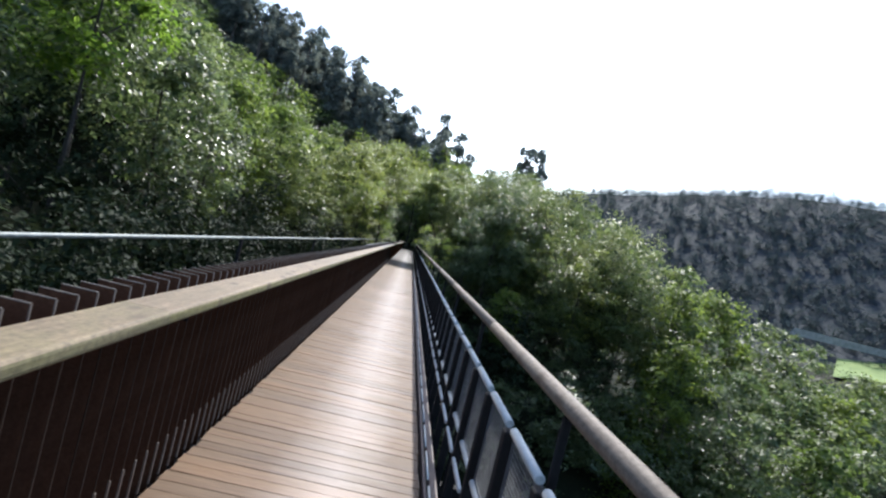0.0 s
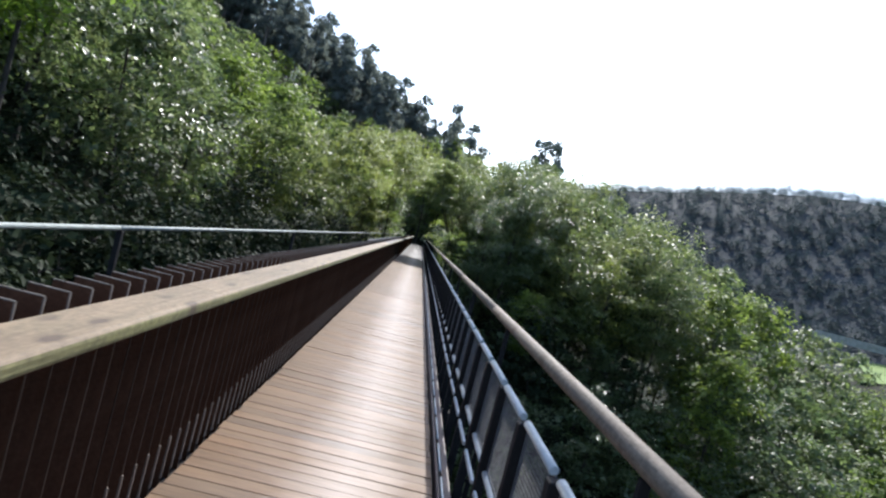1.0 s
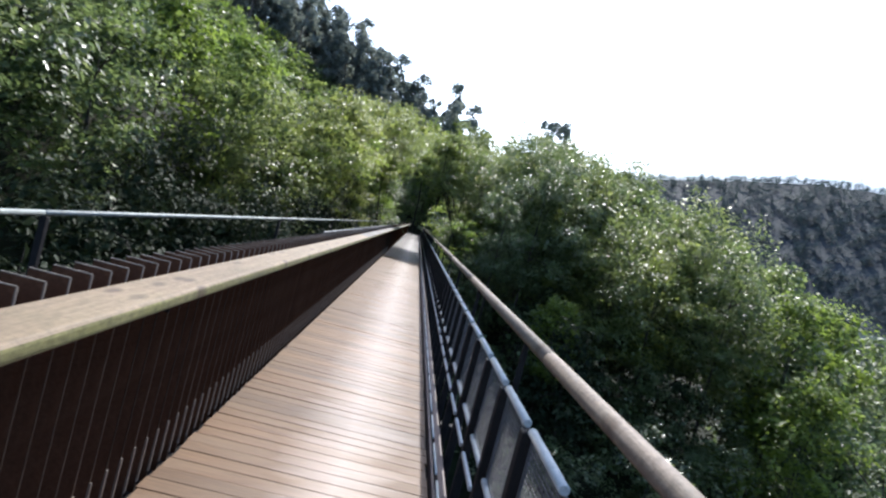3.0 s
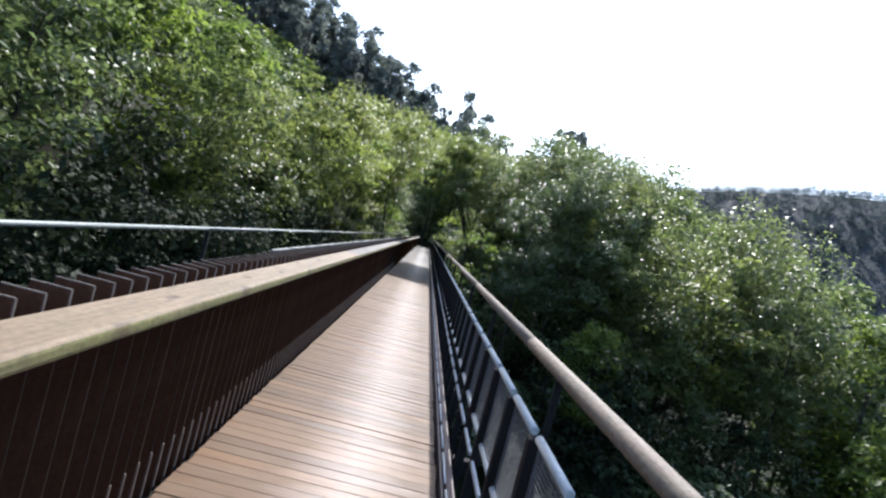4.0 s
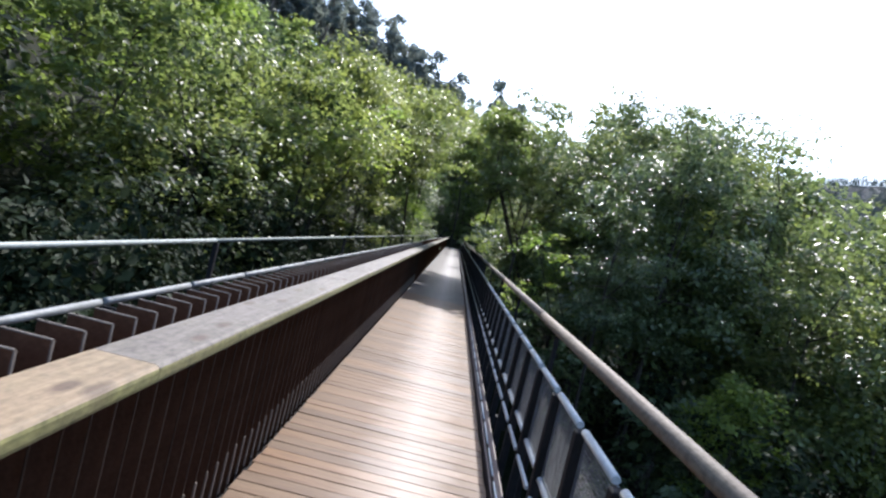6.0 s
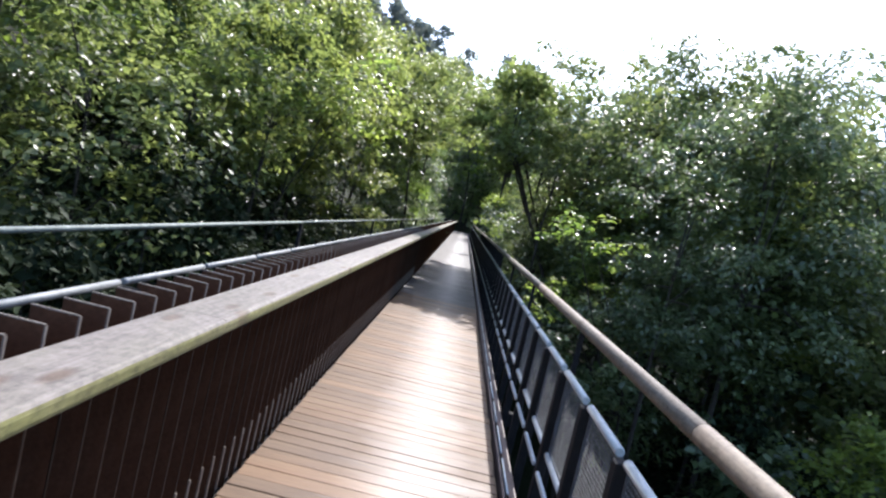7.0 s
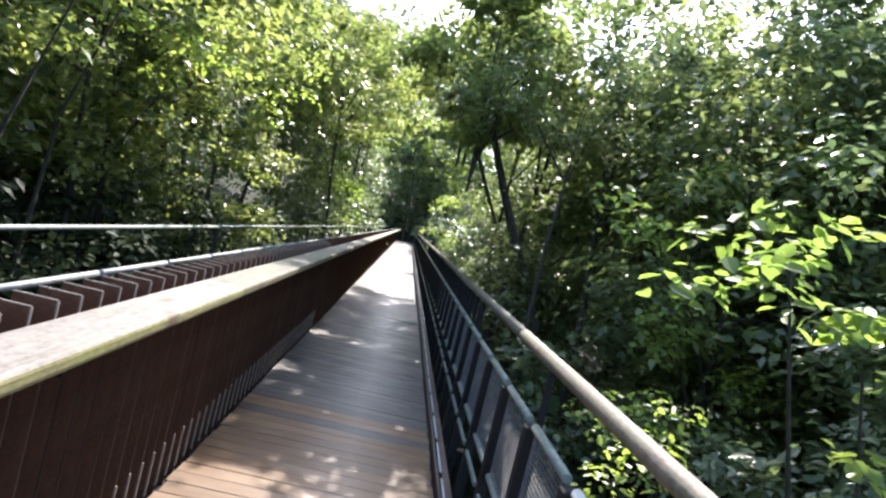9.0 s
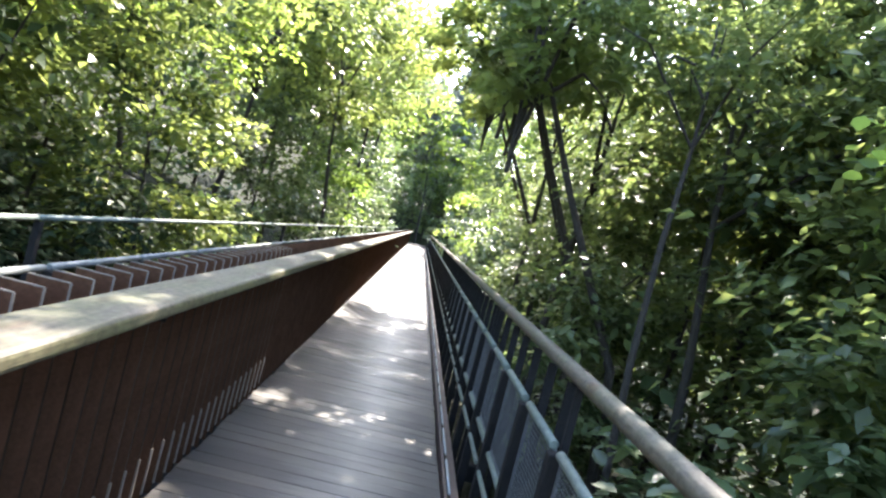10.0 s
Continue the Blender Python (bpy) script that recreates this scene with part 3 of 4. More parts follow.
def tall_tree(name, rng, height, label, clumps=26, per=70, size=0.5, start=0.30):
    """A slim tall gum: bare pale stem, loose tufts of hanging leaves."""
    root = empty(name)
    tagged(root, label, "tree", "eucalyptus trees on the ridge")
    v, f = [], []
    sway = rng.normal(size=2) * 0.4
    limb_geo([(0, 0, -0.5), (sway[0] * .4, sway[1] * .4, height * .4), (sway[0], sway[1], height * .75), (sway[0], sway[1], height * 0.97)],
             [height * .012, height * .009, height * .006, 0.03], 7, v, f)
    put("trunk", mesh_of("trunk", v, f, PALE_BARK, True), root, 0, 0, 0)
    cs = []
    heads = max(5, clumps // 5)
    for k in range(heads):
        z = start + (0.95 - start) * (k + rng.random()) / heads
        r = height * 0.17 * (1.12 - z) ** 0.6 * rng.uniform(0.15, 1.0)
        a = rng.random() * 6.283
        c = np.array([sway[0] + r * math.cos(a), sway[1] + r * math.sin(a), height * z])
        for q in range(clumps // heads):
            cs.append(c + rng.normal(size=3) * height * np.array([0.034, 0.034, 0.050]))
    clumps = len(cs)
    cs = np.array(cs)
    for c in cs[:: max(1, clumps // 4)][:4]:
        v, f = [], []
        s = np.array([sway[0] * .8, sway[1] * .8, c[2] - height * 0.06])
        limb_geo([s, (s + c) / 2 + (0, 0, .2), c], [0.07, 0.05, 0.02], 5, v, f)
        put("limb", mesh_of("limb", v, f, PALE_BARK, True), root, 0, 0, 0)
    rad = height * 0.040 * (0.6 + 0.8 * rng.random(clumps))
    put("crown", leaves_mesh("crown", leaf_cloud(rng, cs, rad, per, size, 0.2, 1.4, 1.7), LEAF_EUC), root, 0, 0, 0)
    root["reach"], root["rise"] = height * 0.16, height
    return root


def plant(proto, x, y, top, width, turn=None, sink=0.2):
    """A copy whose crown reaches the height top and is about width metres across."""
    own = random.Random(int(x * 1000) * 7919 + int(y * 1000))
    turn = own.uniform(0, 6.283) if turn is None else turn
    g = float(ground_height(x, y)) - sink
    ob = copy_thing(proto, Matrix.LocRotScale((x, y, g), Euler((own.uniform(-.05, .05), own.uniform(-.05, .05), turn)), None))
    w = width / 2 / proto["reach"]
    tall = min(max((top - g) / proto["rise"], 0.6 * w), 1.15 * w)
    ob.scale = (w, w, tall)
    ob.location.z = min(g, top - proto["rise"] * tall) if tall < 1.15 * w else top - proto["rise"] * tall
    return ob


def plant_all(rows, grow=1.0):
    """One tree for each row: the kind, its place, the height of its top and its width."""
    for proto, x, y, top, width in rows:
        plant(proto, x, y, top, width * grow)


def remove_proto(ob):
    for o in [*ob.children_recursive, ob]:
        bpy.data.objects.remove(o)


def build_trees():
    slope = "on the valley slope"
    na = broad_tree("broadleaf_tree", RNG, 8.0, 3.0, 0.4, 40, 168, 0.175, LEAF_GLOSS, BARK, "leafy green broadleaf tree beside the footbridge", clump_r=1.0)
    nb = broad_tree("broadleaf_tree", RNG, 8.0, 3.0, 0.2, 40, 168, 0.165, LEAF_DARK, BARK, "dark glossy-leaved tree beside the footbridge", droop=0.6, clump_r=1.0)
    nc = broad_tree("broadleaf_tree", RNG, 8.0, 3.0, 0.6, 40, 150, 0.20, LEAF_SUNNY, BARK, "bright yellow-green tree beside the footbridge, sunlight put into its leaf colour", clump_r=1.0, inside=10)
    no = broad_tree("broadleaf_tree", RNG, 9.0, 3.4, 4.6, 38, 98, 0.18, LEAF_GLOSS, BARK, "tree with branches arching over the footbridge", clump_r=0.9, inside=1)
    nv = broad_tree("broadleaf_tree", RNG, 9.0, 3.2, 5.6, 34, 128, 0.19, LEAF_SUNNY, BARK, "tree leaning in over the footbridge", clump_r=0.85, inside=2, over=(-2.6, 0.3))
    nl = broad_tree("broadleaf_tree", RNG, 9.0, 3.4, 4.0, 40, 150, 0.20, LEAF_SUNNY, BARK, "bright green tree with branches arching over the footbridge", clump_r=0.9, inside=8)
    pa = broad_tree("broadleaf_tree", RNG, 8.0, 3.2, 0.2, 40, 84, 0.258, LEAF_MID, BARK, "leafy green broadleaf tree " + slope, clump_r=1.05, tufts=6)
    pb = broad_tree("broadleaf_tree", RNG, 8.0, 3.2, 0.2, 40, 100, 0.22, LEAF_DARK, BARK, "dark tree with hanging glossy leaves " + slope, droop=0.8, clump_r=1.05, tufts=6, inside=12)
    pc = broad_tree("broadleaf_tree", RNG, 8.0, 3.0, 0.4, 40, 96, 0.25, LEAF_LIGHT, BARK, "bright yellow-green feathery tree " + slope, clump_r=1.05, tufts=6, inside=8)
    pd = broad_tree("shrub", RNG, 3.4, 1.9, 0.1, 32, 60, 0.18, LEAF_DARK, BARK, "dense green shrub under the trees", "shrub", clump_r=0.6, group="shrubs under the trees", tufts=5, oval=True)
    pk = broad_tree("laurel_bush", RNG, 6.0, 2.6, 0.1, 34, 54, 0.22, LEAF_SHADE, BARK, "dark glossy evergreen bush below the bridge rail, shade put into its leaf colour", "bush", droop=0.7, group="evergreen bushes below the rail", tufts=6, inside=16)
    pf = broad_tree("broadleaf_tree", RNG, 8.0, 3.6, 0.1, 38, 38, 0.385, LEAF_MID, BARK, "green tree up on the wooded hillside", clump_r=1.1, tufts=4, inside=4)
    pg = broad_tree("broadleaf_tree", RNG, 8.0, 3.4, 0.1, 38, 38, 0.375, LEAF_LIGHT, BARK, "light green tree up on the wooded hillside", clump_r=1.1, tufts=4, inside=4)
    pe = tall_tree("eucalyptus_tree", RNG, 15.0, "tall dark blue-green eucalyptus on the ridge", 45, 32, 0.46, 0.22)
    ph = tall_tree("eucalyptus_tree", RNG, 13.0, "slim eucalyptus with a bushy head on the ridge", 36, 60, 0.34, 0.45)
    ps = broad_tree("sapling", RNG, 5.0, 0.9, 2.6, 9, 45, 0.13, LEAF_MID, BARK, "slim young tree with loose tufts of leaves", "sapling", clump_r=0.34, tufts=3, inside=2, group="saplings in the leaf wall")
    pq = broad_tree("acacia_tree", RNG, 8.0, 3.2, 1.6, 44, 120, 0.20, LEAF_ACACIA, BARK, "feathery acacia with bright yellow-green leaves", droop=0.5, clump_r=1.05, tufts=6, inside=6)
    # left of the bridge, before the wood: place, height of the top, width
    plant_all(((pb, -10.5, 13.0, 5.4, 5.0), (pq, -10.2, 18.2, 11.0, 7.0), (pq, -12.4, 14.5, 10.5, 7.0), (pb, -14.0, 19.0, 12.0, 8.0), (pb, -9.4, 22.3, 9.2, 6.2), (pb, -12.8, 23.0, 12.5, 7.0),
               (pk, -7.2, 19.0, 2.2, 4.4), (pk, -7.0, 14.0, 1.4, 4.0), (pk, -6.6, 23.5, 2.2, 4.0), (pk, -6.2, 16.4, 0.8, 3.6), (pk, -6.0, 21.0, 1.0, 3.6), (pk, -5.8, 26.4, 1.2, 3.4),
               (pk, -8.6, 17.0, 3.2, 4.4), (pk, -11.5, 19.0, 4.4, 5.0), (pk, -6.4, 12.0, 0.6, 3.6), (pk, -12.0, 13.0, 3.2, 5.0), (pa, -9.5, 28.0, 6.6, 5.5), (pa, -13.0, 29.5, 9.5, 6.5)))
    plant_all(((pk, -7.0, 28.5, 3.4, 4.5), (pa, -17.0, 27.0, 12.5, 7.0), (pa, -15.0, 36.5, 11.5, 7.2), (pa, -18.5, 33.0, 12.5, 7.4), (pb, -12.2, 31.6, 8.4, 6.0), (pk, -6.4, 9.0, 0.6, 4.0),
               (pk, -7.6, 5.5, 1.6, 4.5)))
    # bushes in shade-coloured leaves, added to keep the understory beyond the rail dark
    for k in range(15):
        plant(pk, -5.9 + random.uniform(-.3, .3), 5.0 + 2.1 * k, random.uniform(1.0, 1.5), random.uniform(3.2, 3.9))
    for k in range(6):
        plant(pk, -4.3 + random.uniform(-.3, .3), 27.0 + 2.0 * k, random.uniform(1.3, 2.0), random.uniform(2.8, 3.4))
    # left, where the wood closes in
    plant_all(((na, -5.4, 33.0, 4.6, 4.8), (nc, -8.0, 34.0, 6.8, 5.2), (nl, -4.4, 36.6, 5.2, 4.2), (nc, -6.8, 38.6, 7.2, 5.6), (nc, -5.0, 40.6, 6.6, 4.6), (pc, -11.0, 34.5, 8.6, 6.0),
               (pc, -10.0, 39.5, 8.6, 6.0), (nc, -7.4, 44.0, 8.0, 5.6), (na, -4.6, 51.0, 6.4, 5.0), (pa, -10.8, 45.0, 9.5, 6.0), (pc, -7.6, 50.0, 8.4, 5.6), (pc, -4.4, 54.5, 7.0, 5.0),
               (pa, -4.4, 60.0, 7.4, 5.4), (pc, -4.6, 66.0, 8.0, 5.4), (pa, -4.6, 73.0, 8.5, 6.0), (pa, -4.8, 81.0, 9.0, 6.0), (pa, -4.4, 89.0, 8.5, 6.0), (pa, -3.4, 95.0, 9.5, 6.0)))
    plant_all(((pa, -8.4, 57.0, 9.0, 6.0),))
    # crowns that meet over the deck
    plant_all(((nl, -5.0, 41.6, 7.4, 5.6), (na, 4.2, 41.2, 5.6, 4.8), (nb, 5.5, 38.2, 6.8, 5.2), (nb, 6.6, 42.4, 7.9, 5.6), (na, 7.9, 41.5, 7.2, 5.6), (no, 2.7, 40.2, 6.2, 4.6),
               (na, 5.0, 44.6, 8.4, 5.2), (na, 8.8, 44.5, 8.0, 5.8), (na, 10.6, 42.6, 8.2, 5.8), (no, 1.6, 38.9, 4.7, 2.4), (na, 5.6, 39.4, 6.8, 5.4), (na, 6.9, 40.2, 6.8, 5.4), (na, 4.6, 38.6, 6.6, 4.8), (nb, 4.2, 39.9, 7.2, 5.0), (nc, 3.7, 41.4, 7.5, 4.6), (pa, 4.4, 80.0, 13.0, 6.0), (pc, 4.9, 85.0, 14.0, 6.5), (no, 1.9, 43.6, 8.0, 6.2), (no, 2.2, 48.0, 8.0, 5.4), (no, 5.6, 53.4, 8.2, 6.0),
               (nl, -4.7, 44.4, 7.6, 5.4), (nl, -4.9, 48.6, 8.6, 6.0), (nl, -2.7, 51.5, 8.4, 5.8), (nl, -2.9, 57.5, 10.2, 6.4), (nl, -3.6, 64.5, 11.5, 7.0), (pg, -0.8, 99.0, 17.0, 9.0)))
    plant_all(((pg, 4.2, 101.0, 16.0, 9.0), (pg, -5.6, 97.0, 16.5, 9.0), (pg, 1.6, 108.0, 19.0, 9.0), (nl, -4.9, 60.0, 9.0, 6.4), (nl, -4.9, 54.0, 9.4, 6.4), (no, 6.8, 66.0, 11.0, 7.0),
               (nl, -5.2, 69.0, 11.0, 7.2), (no, 7.0, 74.0, 12.0, 7.0), (pa, 7.6, 70.5, 11.5, 7.0), (pa, 7.8, 78.0, 13.0, 8.0), (no, 5.8, 58.6, 9.0, 6.4), (na, 3.4, 37.8, 4.8, 4.0),
               (na, 3.1, 41.6, 4.8, 4.2), (na, 3.1, 45.4, 5.0, 4.2), (na, 3.9, 55.0, 5.2, 3.8), (na, 4.2, 60.5, 6.5, 4.4), (pc, 5.4, 65.5, 9.5, 6.0), (pc, 5.6, 71.0, 10.0, 6.2)))
    plant_all(((na, 3.3, 43.4, 4.4, 3.6), (na, 3.2, 47.4, 4.8, 3.8), (na, 3.2, 49.6, 5.2, 4.4), (nc, -3.7, 43.2, 4.4, 3.6), (nb, 3.2, 35.2, 1.9, 3.0), (nb, 3.2, 34.2, 4.2, 3.0),
               (nb, 4.5, 34.6, 5.4, 4.0), (nb, 5.6, 36.0, 6.2, 4.8), (na, 6.9, 38.6, 6.6, 5.2)))
    for x, y, top, w in ((2.4, 40.9, 6.0, 4.8), (2.2, 42.2, 6.5, 4.8), (2.6, 44.4, 6.8, 5.0), (2.6, 47.2, 7.2, 5.0), (2.7, 49.6, 7.6, 5.0)):
        plant(nv, x, y, top, w, random.uniform(-0.5, 0.5))
    # right, a wall of leaves across the slope
    plant_all(((na, 4.6, 36.4, 4.9, 4.4), (na, 6.4, 36.8, 5.2, 5.0), (na, 9.0, 37.2, 5.2, 5.4), (na, 11.6, 37.6, 5.5, 5.4), (na, 14.0, 38.2, 5.7, 5.4), (na, 4.8, 39.6, 5.8, 5.0),
               (nc, 7.8, 40.4, 6.0, 5.8), (pa, 10.8, 41.4, 6.9, 6.2), (pa, 14.2, 42.6, 6.9, 6.4), (pa, 8.6, 45.5, 8.4, 6.0), (pa, 12.2, 47.0, 8.5, 6.2), (na, 12.6, 39.8, 6.4, 5.8),
               (pa, 16.4, 41.0, 5.7, 6.2), (pa, 19.2, 43.4, 5.2, 6.4), (pa, 9.6, 43.4, 1.2, 5.6), (nc, 5.2, 36.0, 4.7, 3.6), (nc, 7.4, 38.2, 6.2, 4.2), (pk, 8.6, 36.4, 1.4, 4.6)), 1.16)
    plant_all(((pk, 5.4, 35.4, 1.2, 3.8), (pk, 11.8, 36.2, 1.2, 4.8), (pa, 7.0, 60.0, 8.6, 6.4), (pa, 7.4, 56.0, 10.8, 5.6), (pc, 5.4, 61.0, 7.4, 5.4), (pa, 6.2, 67.5, 7.8, 5.6),
               (pc, 6.4, 74.0, 8.4, 6.0), (pa, 6.4, 82.0, 9.5, 6.0), (pa, 6.0, 90.0, 9.5, 6.0), (pc, 5.0, 96.0, 10.0, 6.0), (pa, 0.0, 103.0, 12.0, 8.0), (pa, 10.4, 53.0, 9.4, 6.6),
               (pa, 14.4, 54.0, 8.7, 6.8), (pa, 18.5, 55.0, 7.7, 7.0), (pa, 8.6, 54.0, 10.7, 6.6), (pa, 8.4, 49.0, 9.3, 6.4), (pa, 12.4, 51.0, 8.9, 6.6), (pa, 16.2, 52.0, 7.9, 6.8)), 1.16)
    plant_all(((pb, 5.8, 50.0, 9.6, 6.0),), 1.16)
    # lower trees running down to the right
    for k, (x, y, top, w) in enumerate(((17.2, 38.5, 5.0, 6.0), (20.4, 40.5, 4.0, 6.0), (23.8, 42.5, 3.1, 6.2), (27.5, 44.5, 2.9, 6.4), (31.5, 47.0, 2.6, 6.8), (36.0, 50.0, 2.2, 7.0),
                                        (16.0, 35.0, -0.8, 4.6), (18.8, 35.5, -0.6, 4.6), (21.8, 36.8, -0.8, 5.0), (25.0, 38.4, -0.8, 5.2), (28.6, 40.2, -1.0, 5.6), (32.6, 42.6, -1.0, 6.0),
                                        (17.6, 31.8, -4.2, 4.6), (20.6, 32.2, -4.0, 4.8), (24.0, 33.4, -4.0, 5.0), (27.6, 35.0, -4.2, 5.4), (16.0, 28.6, -7.0, 4.6), (19.5, 28.4, -7.0, 5.0), (23.2, 29.2, -7.0, 5.2),
                                        (37.0, 45.5, -1.2, 6.4), (42.0, 52.0, 0.6, 7.0), (48.0, 58.0, 0.0, 7.0), (55.0, 64.0, -0.5, 7.5), (15.6, 36.6, 2.6, 4.8), (18.0, 36.8, 1.8, 4.8), (18.4, 33.6, -0.8, 5.0), (13.2, 30.0, -5.6, 4.8))):
        plant((pa, pc, pf, pa, pf)[k % 5], x, y, top, w * 1.22)
    # rows stepping down the slope towards the valley
    plant_all(((nb, 5.2, 35.0, 2.4, 3.8), (na, 7.6, 34.6, 4.0, 4.8), (nc, 10.2, 34.8, 4.2, 5.0), (na, 12.9, 34.6, 4.4, 5.0), (pc, 15.7, 34.4, 3.4, 5.2), (pk, 6.6, 31.4, 0.2, 4.4),
               (pb, 9.0, 29.6, -2.4, 5.0), (pb, 9.4, 33.0, -1.2, 4.4), (pb, 11.8, 33.4, -1.4, 4.6), (pb, 13.8, 33.8, -1.2, 4.4), (pb, 10.6, 35.4, -0.6, 4.2), (pb, 12.0, 30.2, -2.6, 5.4),
               (pb, 15.0, 28.6, -3.4, 5.4), (pb, 5.6, 28.6, -3.6, 4.8), (pc, 15.0, 31.0, 0.6, 5.6), (pa, 18.2, 31.2, -0.2, 5.8), (pb, 10.7, 36.0, 1.8, 3.4), (pc, 5.6, 32.2, 0.7, 2.6)))
    plant_all(((pb, 8.2, 35.2, 2.2, 3.0), (pa, 17.6, 27.4, -1.6, 6.0), (pc, 21.2, 28.0, -2.0, 6.0), (pa, 25.0, 29.0, -2.4, 6.4)))
    for k in range(14):
        y = random.uniform(20, 44)
        x = random.uniform(-0.9 * y - 6, -14)
        plant(pf, x, y, float(ground_height(x, y)) + random.uniform(7, 9), random.uniform(6.5, 8.5))
    for k in range(22):
        x = random.uniform(26, 66)
        y = random.uniform(34, 62) + (x - 26) * 0.7
        g = float(ground_height(x, y))
        plant((pf, pf, pg)[k % 3], x, y, min(g + random.uniform(6, 9), 1.0), random.uniform(7, 10))
    for k in range(8):
        x, y = random.uniform(16, 36), random.uniform(20, 27)
        g = float(ground_height(x, y))
        plant(pf, x, y, g + random.uniform(3, 5), random.uniform(5, 7))
    # undergrowth
    plant_all(((pd, 2.3, 34.2, 1.0, 2.4), (pd, 2.1, 37.4, 1.6, 2.4), (pd, 2.2, 41.0, 1.8, 2.6), (pd, 2.2, 45.0, 1.8, 2.6), (pk, -3.3, 33.6, 1.0, 2.6), (pk, -3.2, 37.6, 1.2, 2.6),
               (pk, -3.2, 41.6, 1.6, 2.6), (pd, -3.2, 46.0, 1.6, 2.6), (pd, 5.0, 33.6, -0.2, 3.4), (pd, 7.6, 33.8, -0.8, 3.6), (pk, -4.6, 29.4, 0.4, 3.2), (pk, -5.4, 25.6, 0.0, 3.2),
               (pk, -5.6, 20.6, -0.2, 3.4), (pk, -5.6, 16.0, -0.4, 3.4), (pd, 3.4, 31.6, -1.6, 3.2), (pd, 6.0, 30.8, -4.0, 3.6), (pd, 9.4, 30.6, -5.0, 4.0), (pd, 12.6, 30.4, -5.6, 4.2)))
    plant_all(((pd, 4.2, 28.0, -6.0, 3.8), (pd, 8.0, 27.2, -7.6, 4.2), (pd, 12.0, 26.6, -8.0, 4.4), (pd, 2.4, 50.6, 1.8, 2.6), (pd, -3.0, 51.0, 1.8, 2.6), (pd, 3.0, 54.0, 2.6, 3.4),
               (pd, 3.0, 58.5, 2.8, 3.6), (pd, 3.1, 63.0, 3.0, 3.8), (pd, 3.2, 68.0, 3.0, 4.0), (pd, 3.2, 74.0, 3.2, 4.2), (pd, 3.2, 81.0, 3.4, 4.4), (pd, 2.6, 88.0, 3.6, 4.6),
               (pd, -3.2, 57.0, 2.4, 3.4), (pd, -3.2, 64.0, 2.6, 3.6), (pd, -3.4, 72.0, 3.0, 4.0), (pd, -3.4, 80.0, 3.2, 4.0)))
    for k in range(18):
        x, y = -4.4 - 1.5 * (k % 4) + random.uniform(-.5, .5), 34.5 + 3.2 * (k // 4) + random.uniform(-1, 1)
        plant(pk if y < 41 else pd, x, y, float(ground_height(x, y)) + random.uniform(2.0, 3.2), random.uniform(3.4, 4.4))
    # mid hillside
    n = 0
    while n < 82:
        y = random.uniform(42, 112)
        x = random.uniform(-0.62 * y - 6, -11)
        if x > -11:
            continue
        g = float(ground_height(x, y))
        plant(random.choice((pf, pf, pg)), x, y, g + random.uniform(7.0, 9.5), random.uniform(6.5, 9.0))
        n += 1
    for k in range(22):
        y = random.uniform(58, 108)
        x = random.uniform(8, 10 + y * 0.22)
        plant(random.choice((pf, pf, pg)), x, y, float(ground_height(x, y)) + random.uniform(6, 8), random.uniform(6.5, 8.5))
    for k in range(14):
        x, y = random.uniform(-9, 9), random.uniform(104, 122)
        plant(random.choice((pf, pg)), x, y, float(ground_height(x, y)) + random.uniform(8, 10), random.uniform(6.5, 8.5))
    # ridge of gums
    for k in range(128):
        y = random.uniform(110, 132)
        x = -62 + 66.5 * k / 127 + random.uniform(-1.2, 1.2)
        h = random.uniform(10.0, 15.5) + 3.5 * k / 127
        plant(random.choice((pe, pe, pe, ph)), x, y, float(ground_height(x, y)) + h, h * random.uniform(0.36, 0.46))
    for x, y, top, w in ((-1.6, 116, 22.5, 4.6), (0.4, 117, 26.0, 5.4), (14.0, 101, 21.2, 6.4), (16.4, 102, 20.6, 5.8), (10.5, 104, 16.5, 3.0)):
        plant(ph, x, y, top, w)
    for x, y, top, w in ((4.7, 35.3, 6.1, 1.5), (5.1, 35.8, 5.5, 1.6), (7.7, 37.0, 6.3, 1.7), (8.3, 37.6, 5.9, 1.8)):
        plant(ps, x, y, top, w)
    for p in (pq, ps, nv, na, nb, nc, no, nl, pk, pa, pb, pc, pd, pf, pg, pe, ph):
        remove_proto(p)


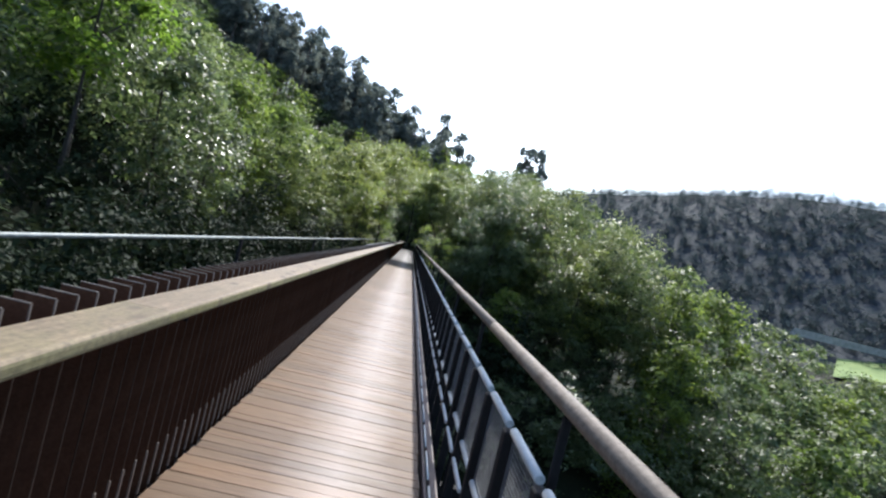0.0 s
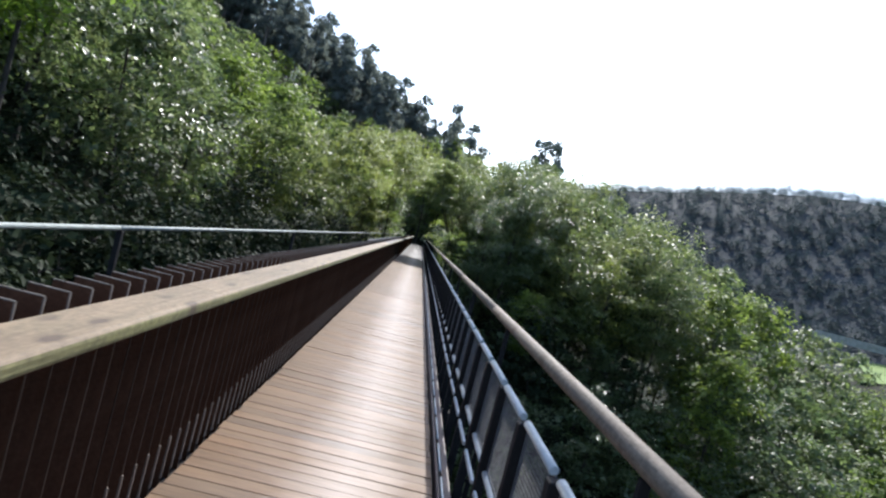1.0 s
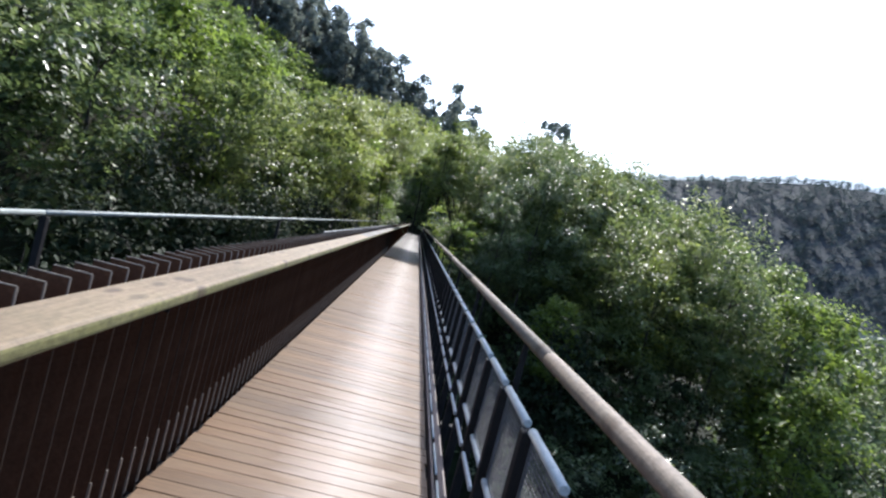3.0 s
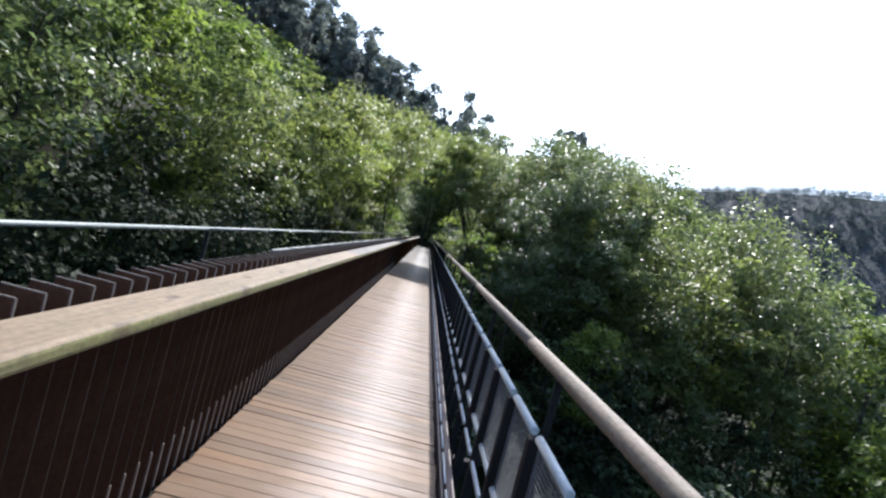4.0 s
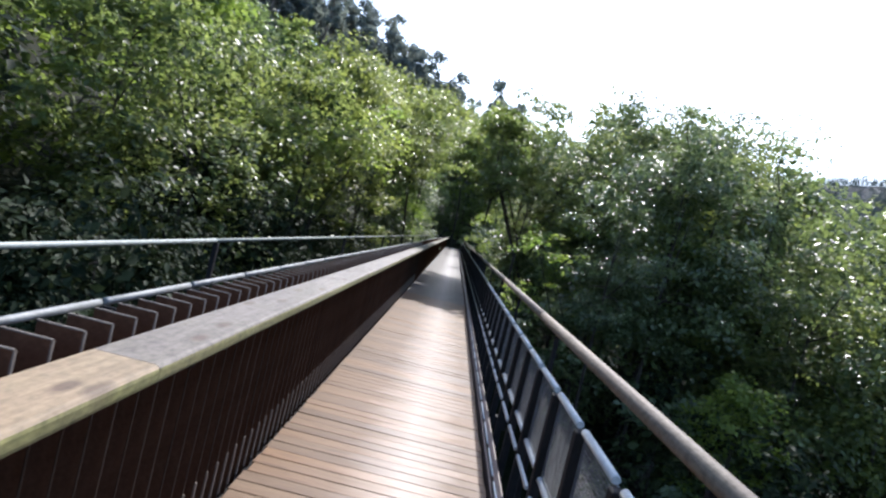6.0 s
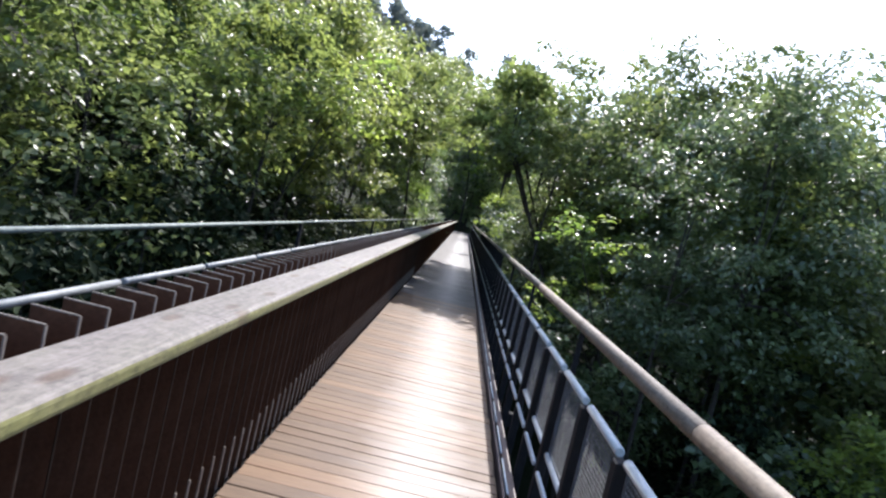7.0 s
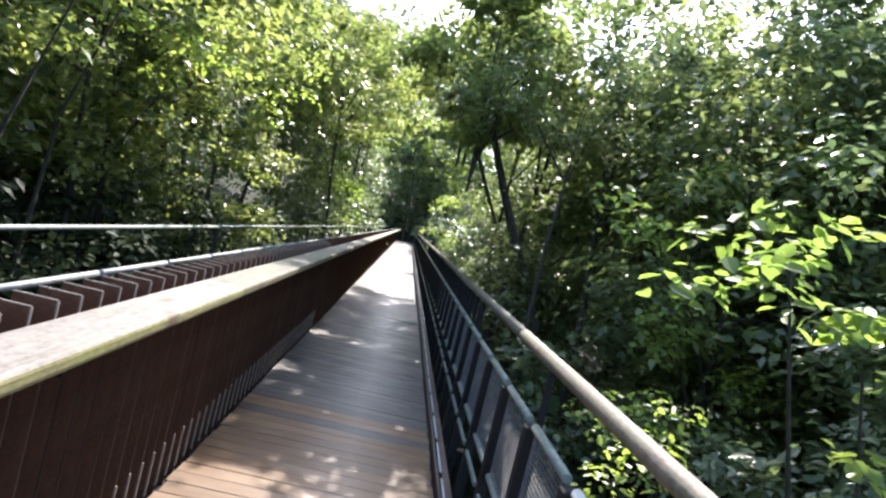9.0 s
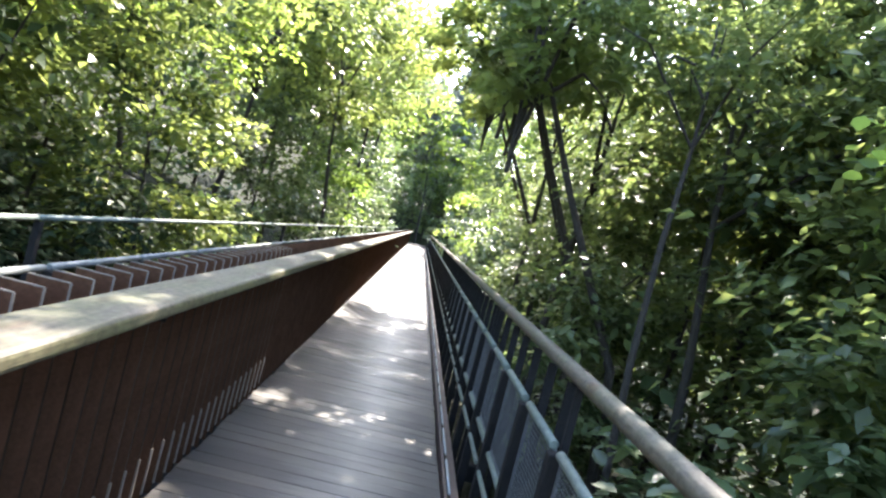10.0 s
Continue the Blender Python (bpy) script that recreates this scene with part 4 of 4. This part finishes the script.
def build_branches():
    """Low sprays of big leaves, coloured as sunlit, that reach in over the railing."""
    rng = np.random.default_rng(5)
    low = ((1.55, 33.85, 1.90, 0.40, 150, 0.085), (1.95, 33.8, 1.55, 0.42, 160, 0.085), (1.2, 34.4, 0.7, 0.35, 300, 0.042), (2.5, 36.8, 1.25, 0.5, 380, 0.06), (3.3, 37.0, 0.9, 0.5, 360, 0.06), (1.9, 35.6, 0.6, 0.4, 340, 0.05), (2.5, 37.1, 2.2, 0.6, 300, 0.080), (3.1, 37.6, 2.8, 0.6, 300, 0.080), (3.9, 37.4, 3.4, 0.6, 280, 0.075))
    high = ((-3.3, 38.0, 4.2, 0.8, 260, 0.10), (-3.7, 40.2, 3.2, 0.8, 260, 0.10), (-4.3, 42.6, 3.6, 0.9, 280, 0.10), (-3.5, 44.6, 3.9, 0.8, 260, 0.10), (-2.9, 36.2, 3.2, 0.7, 220, 0.085), (-4.3, 36.0, 3.0, 0.7, 260, 0.09), (-4.8, 38.4, 3.2, 0.8, 260, 0.09), (1.35, 55.6, 2.0, 0.7, 300, 0.10), (1.5, 56.4, 2.8, 0.7, 300, 0.10), (1.9, 57.0, 1.5, 0.8, 300, 0.10))
    for x, y, z, r, n, size in low + high:
        side = 1 if x > 0 else -1
        g = float(ground_height(x + side * 1.4, y + 0.9))
        root = empty("leafy_branch", x + side * 1.4, y + 0.9, g)
        tagged(root, "branch of large bright green leaves beside the footbridge", "branch", "leafy branches by the railing")
        c = np.array([-side * 1.4, -0.9, z - g])
        v, f = [], []
        limb_geo([np.array([0, 0, -0.2]), np.array([-side * 0.3, -0.1, (z - g) * 0.6]), c], [0.035, 0.02, 0.006], 6, v, f)
        put("stem", mesh_of("stem", v, f, BARK, True), root, 0, 0, 0)
        cs = c + rng.normal(size=(7, 3)) * r * np.array([0.6, 0.5, 0.45])
        put("leaves", leaves_mesh("leaves", leaf_cloud(rng, cs, np.full(7, r * 0.55), n // 7, size * 1.1, 0.9, 0.3, 0.7, oval=True), LEAF_YOUNG_SUNLIT, True), root, 0, 0, 0)


def build_far_wood():
    """The closed wood on the hill across the valley, tree top by tree top."""
    rng = np.random.default_rng(11)
    cs = []
    while len(cs) < 6800:
        az, d = radians(rng.uniform(-1, 46)), 165 + 215 * rng.random() ** 0.85
        x, y = 10 + d * math.sin(az), d * math.cos(az)
        cs.append((x, y, float(ground_height(x, y)) + rng.uniform(0.2, 1.6) + 2.2 * (rng.random() < 0.08)))
    cs = np.array(cs)
    rad = rng.uniform(1.1, 1.8, len(cs))
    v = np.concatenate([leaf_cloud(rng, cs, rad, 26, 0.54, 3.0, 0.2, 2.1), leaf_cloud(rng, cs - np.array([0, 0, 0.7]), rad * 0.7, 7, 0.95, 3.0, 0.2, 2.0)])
    ob = new("far_wood", leaves_mesh("far_wood", v, LEAF_FAR_HAZE))
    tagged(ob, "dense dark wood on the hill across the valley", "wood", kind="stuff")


def build_meadow():
    v, f = [], []
    n = 10
    for i in range(n + 1):
        for j in range(n + 1):
            x, y = 0.74 * (104 + 34 * j / n) + 50 * i / n, 104 + 34 * j / n
            v.append((x, y, float(ground_height(x, y)) + 0.45))
    for i in range(n):
        for j in range(n):
            a = i * (n + 1) + j
            f.append((a, a + n + 1, a + n + 2, a + 1))
    ob = new("meadow", mesh_of("meadow", v, f, GRASS, True))
    tagged(ob, "sunlit mown green meadow on the valley floor", "meadow", kind="structure")


def build_meadow_wall():
    """A low rubble wall along the far side of the meadow."""
    bm = bmesh.new()
    rng = np.random.default_rng(3)
    x = 92.0
    while x < 176:
        for row in range(3):
            w = rng.uniform(1.1, 1.7)
            m = Matrix.LocRotScale((x + 0.4 * row, 140.5 + rng.uniform(-.06, .06), 0.3 + 0.56 * row), Euler((0, rng.uniform(-.03, .03), 0)), (w, 0.55, 0.56))
            bmesh.ops.create_cube(bm, size=1, matrix=m)
        x += 1.4
    me = bpy.data.meshes.new("meadow_wall")
    bm.to_mesh(me)
    bm.free()
    me.materials.append(rusty("rubble_stone", (0.20, 0.20, 0.19), (0.42, 0.41, 0.38), 0.9, 0, 0.8))
    ob = new("meadow_wall", me)
    ob.location.z = float(ground_height(120, 140.5)) + 0.2
    tagged(ob, "pale grey rubble stone wall along the meadow", "wall", kind="structure")


build_meadow_wall()
build_understructure()
build_right_railing()
build_right_slats()
build_kerbs()
build_trees()
build_branches()
build_far_wood()
build_meadow()
build_left_parapet()


# ---------------------------------------------------------------- deck boards
def build_deck():
    d = empty("deck", 0, Y0, 0)
    tagged(d, "worn brown wooden deck of cross boards", "deck", kind="structure")
    kinds, shaded_boards = [], []
    for k in range(5):
        kinds.append(box_mesh("board", DECK_R - DECK_L - 0.005 * k, PITCH - 0.0022 - 0.0008 * (k * 2 % 5), 0.030, DECK, 0.003))
    for k in range(5):
        shaded_boards.append(box_mesh("board", DECK_R - DECK_L - 0.005 * k, PITCH - 0.0022 - 0.0008 * (k * 2 % 5), 0.030, DECK_SHADED, 0.003))
    rest = []
    y, count = 0.0, 0
    while Y0 + y < Y1:
        yy = Y0 + y
        z = -0.015 + random.uniform(-0.0015, 0.0015)
        x = (DECK_L + DECK_R) / 2 + random.uniform(-.006, .006)
        if 0.6 < yy < 42.7 and count < 300:
            put("board", random.choice(shaded_boards if random.random() < (yy - 35.4) / 2.0 else kinds), d, x, y + random.uniform(-.0015, .0015), z, (random.uniform(-.012, .012), random.uniform(-.002, .002), random.uniform(-.003, .003)))
            count += 1
        else:
            rest.append((x - (DECK_L + DECK_R) / 2, y, z, DECK_R - DECK_L, PITCH - 0.0040, 0.030))
        y += PITCH
    put("boards", boxes_mesh("boards", rest, DECK_SHADED), d, (DECK_L + DECK_R) / 2, 0, 0)["kind"] = "stuff"


build_deck()
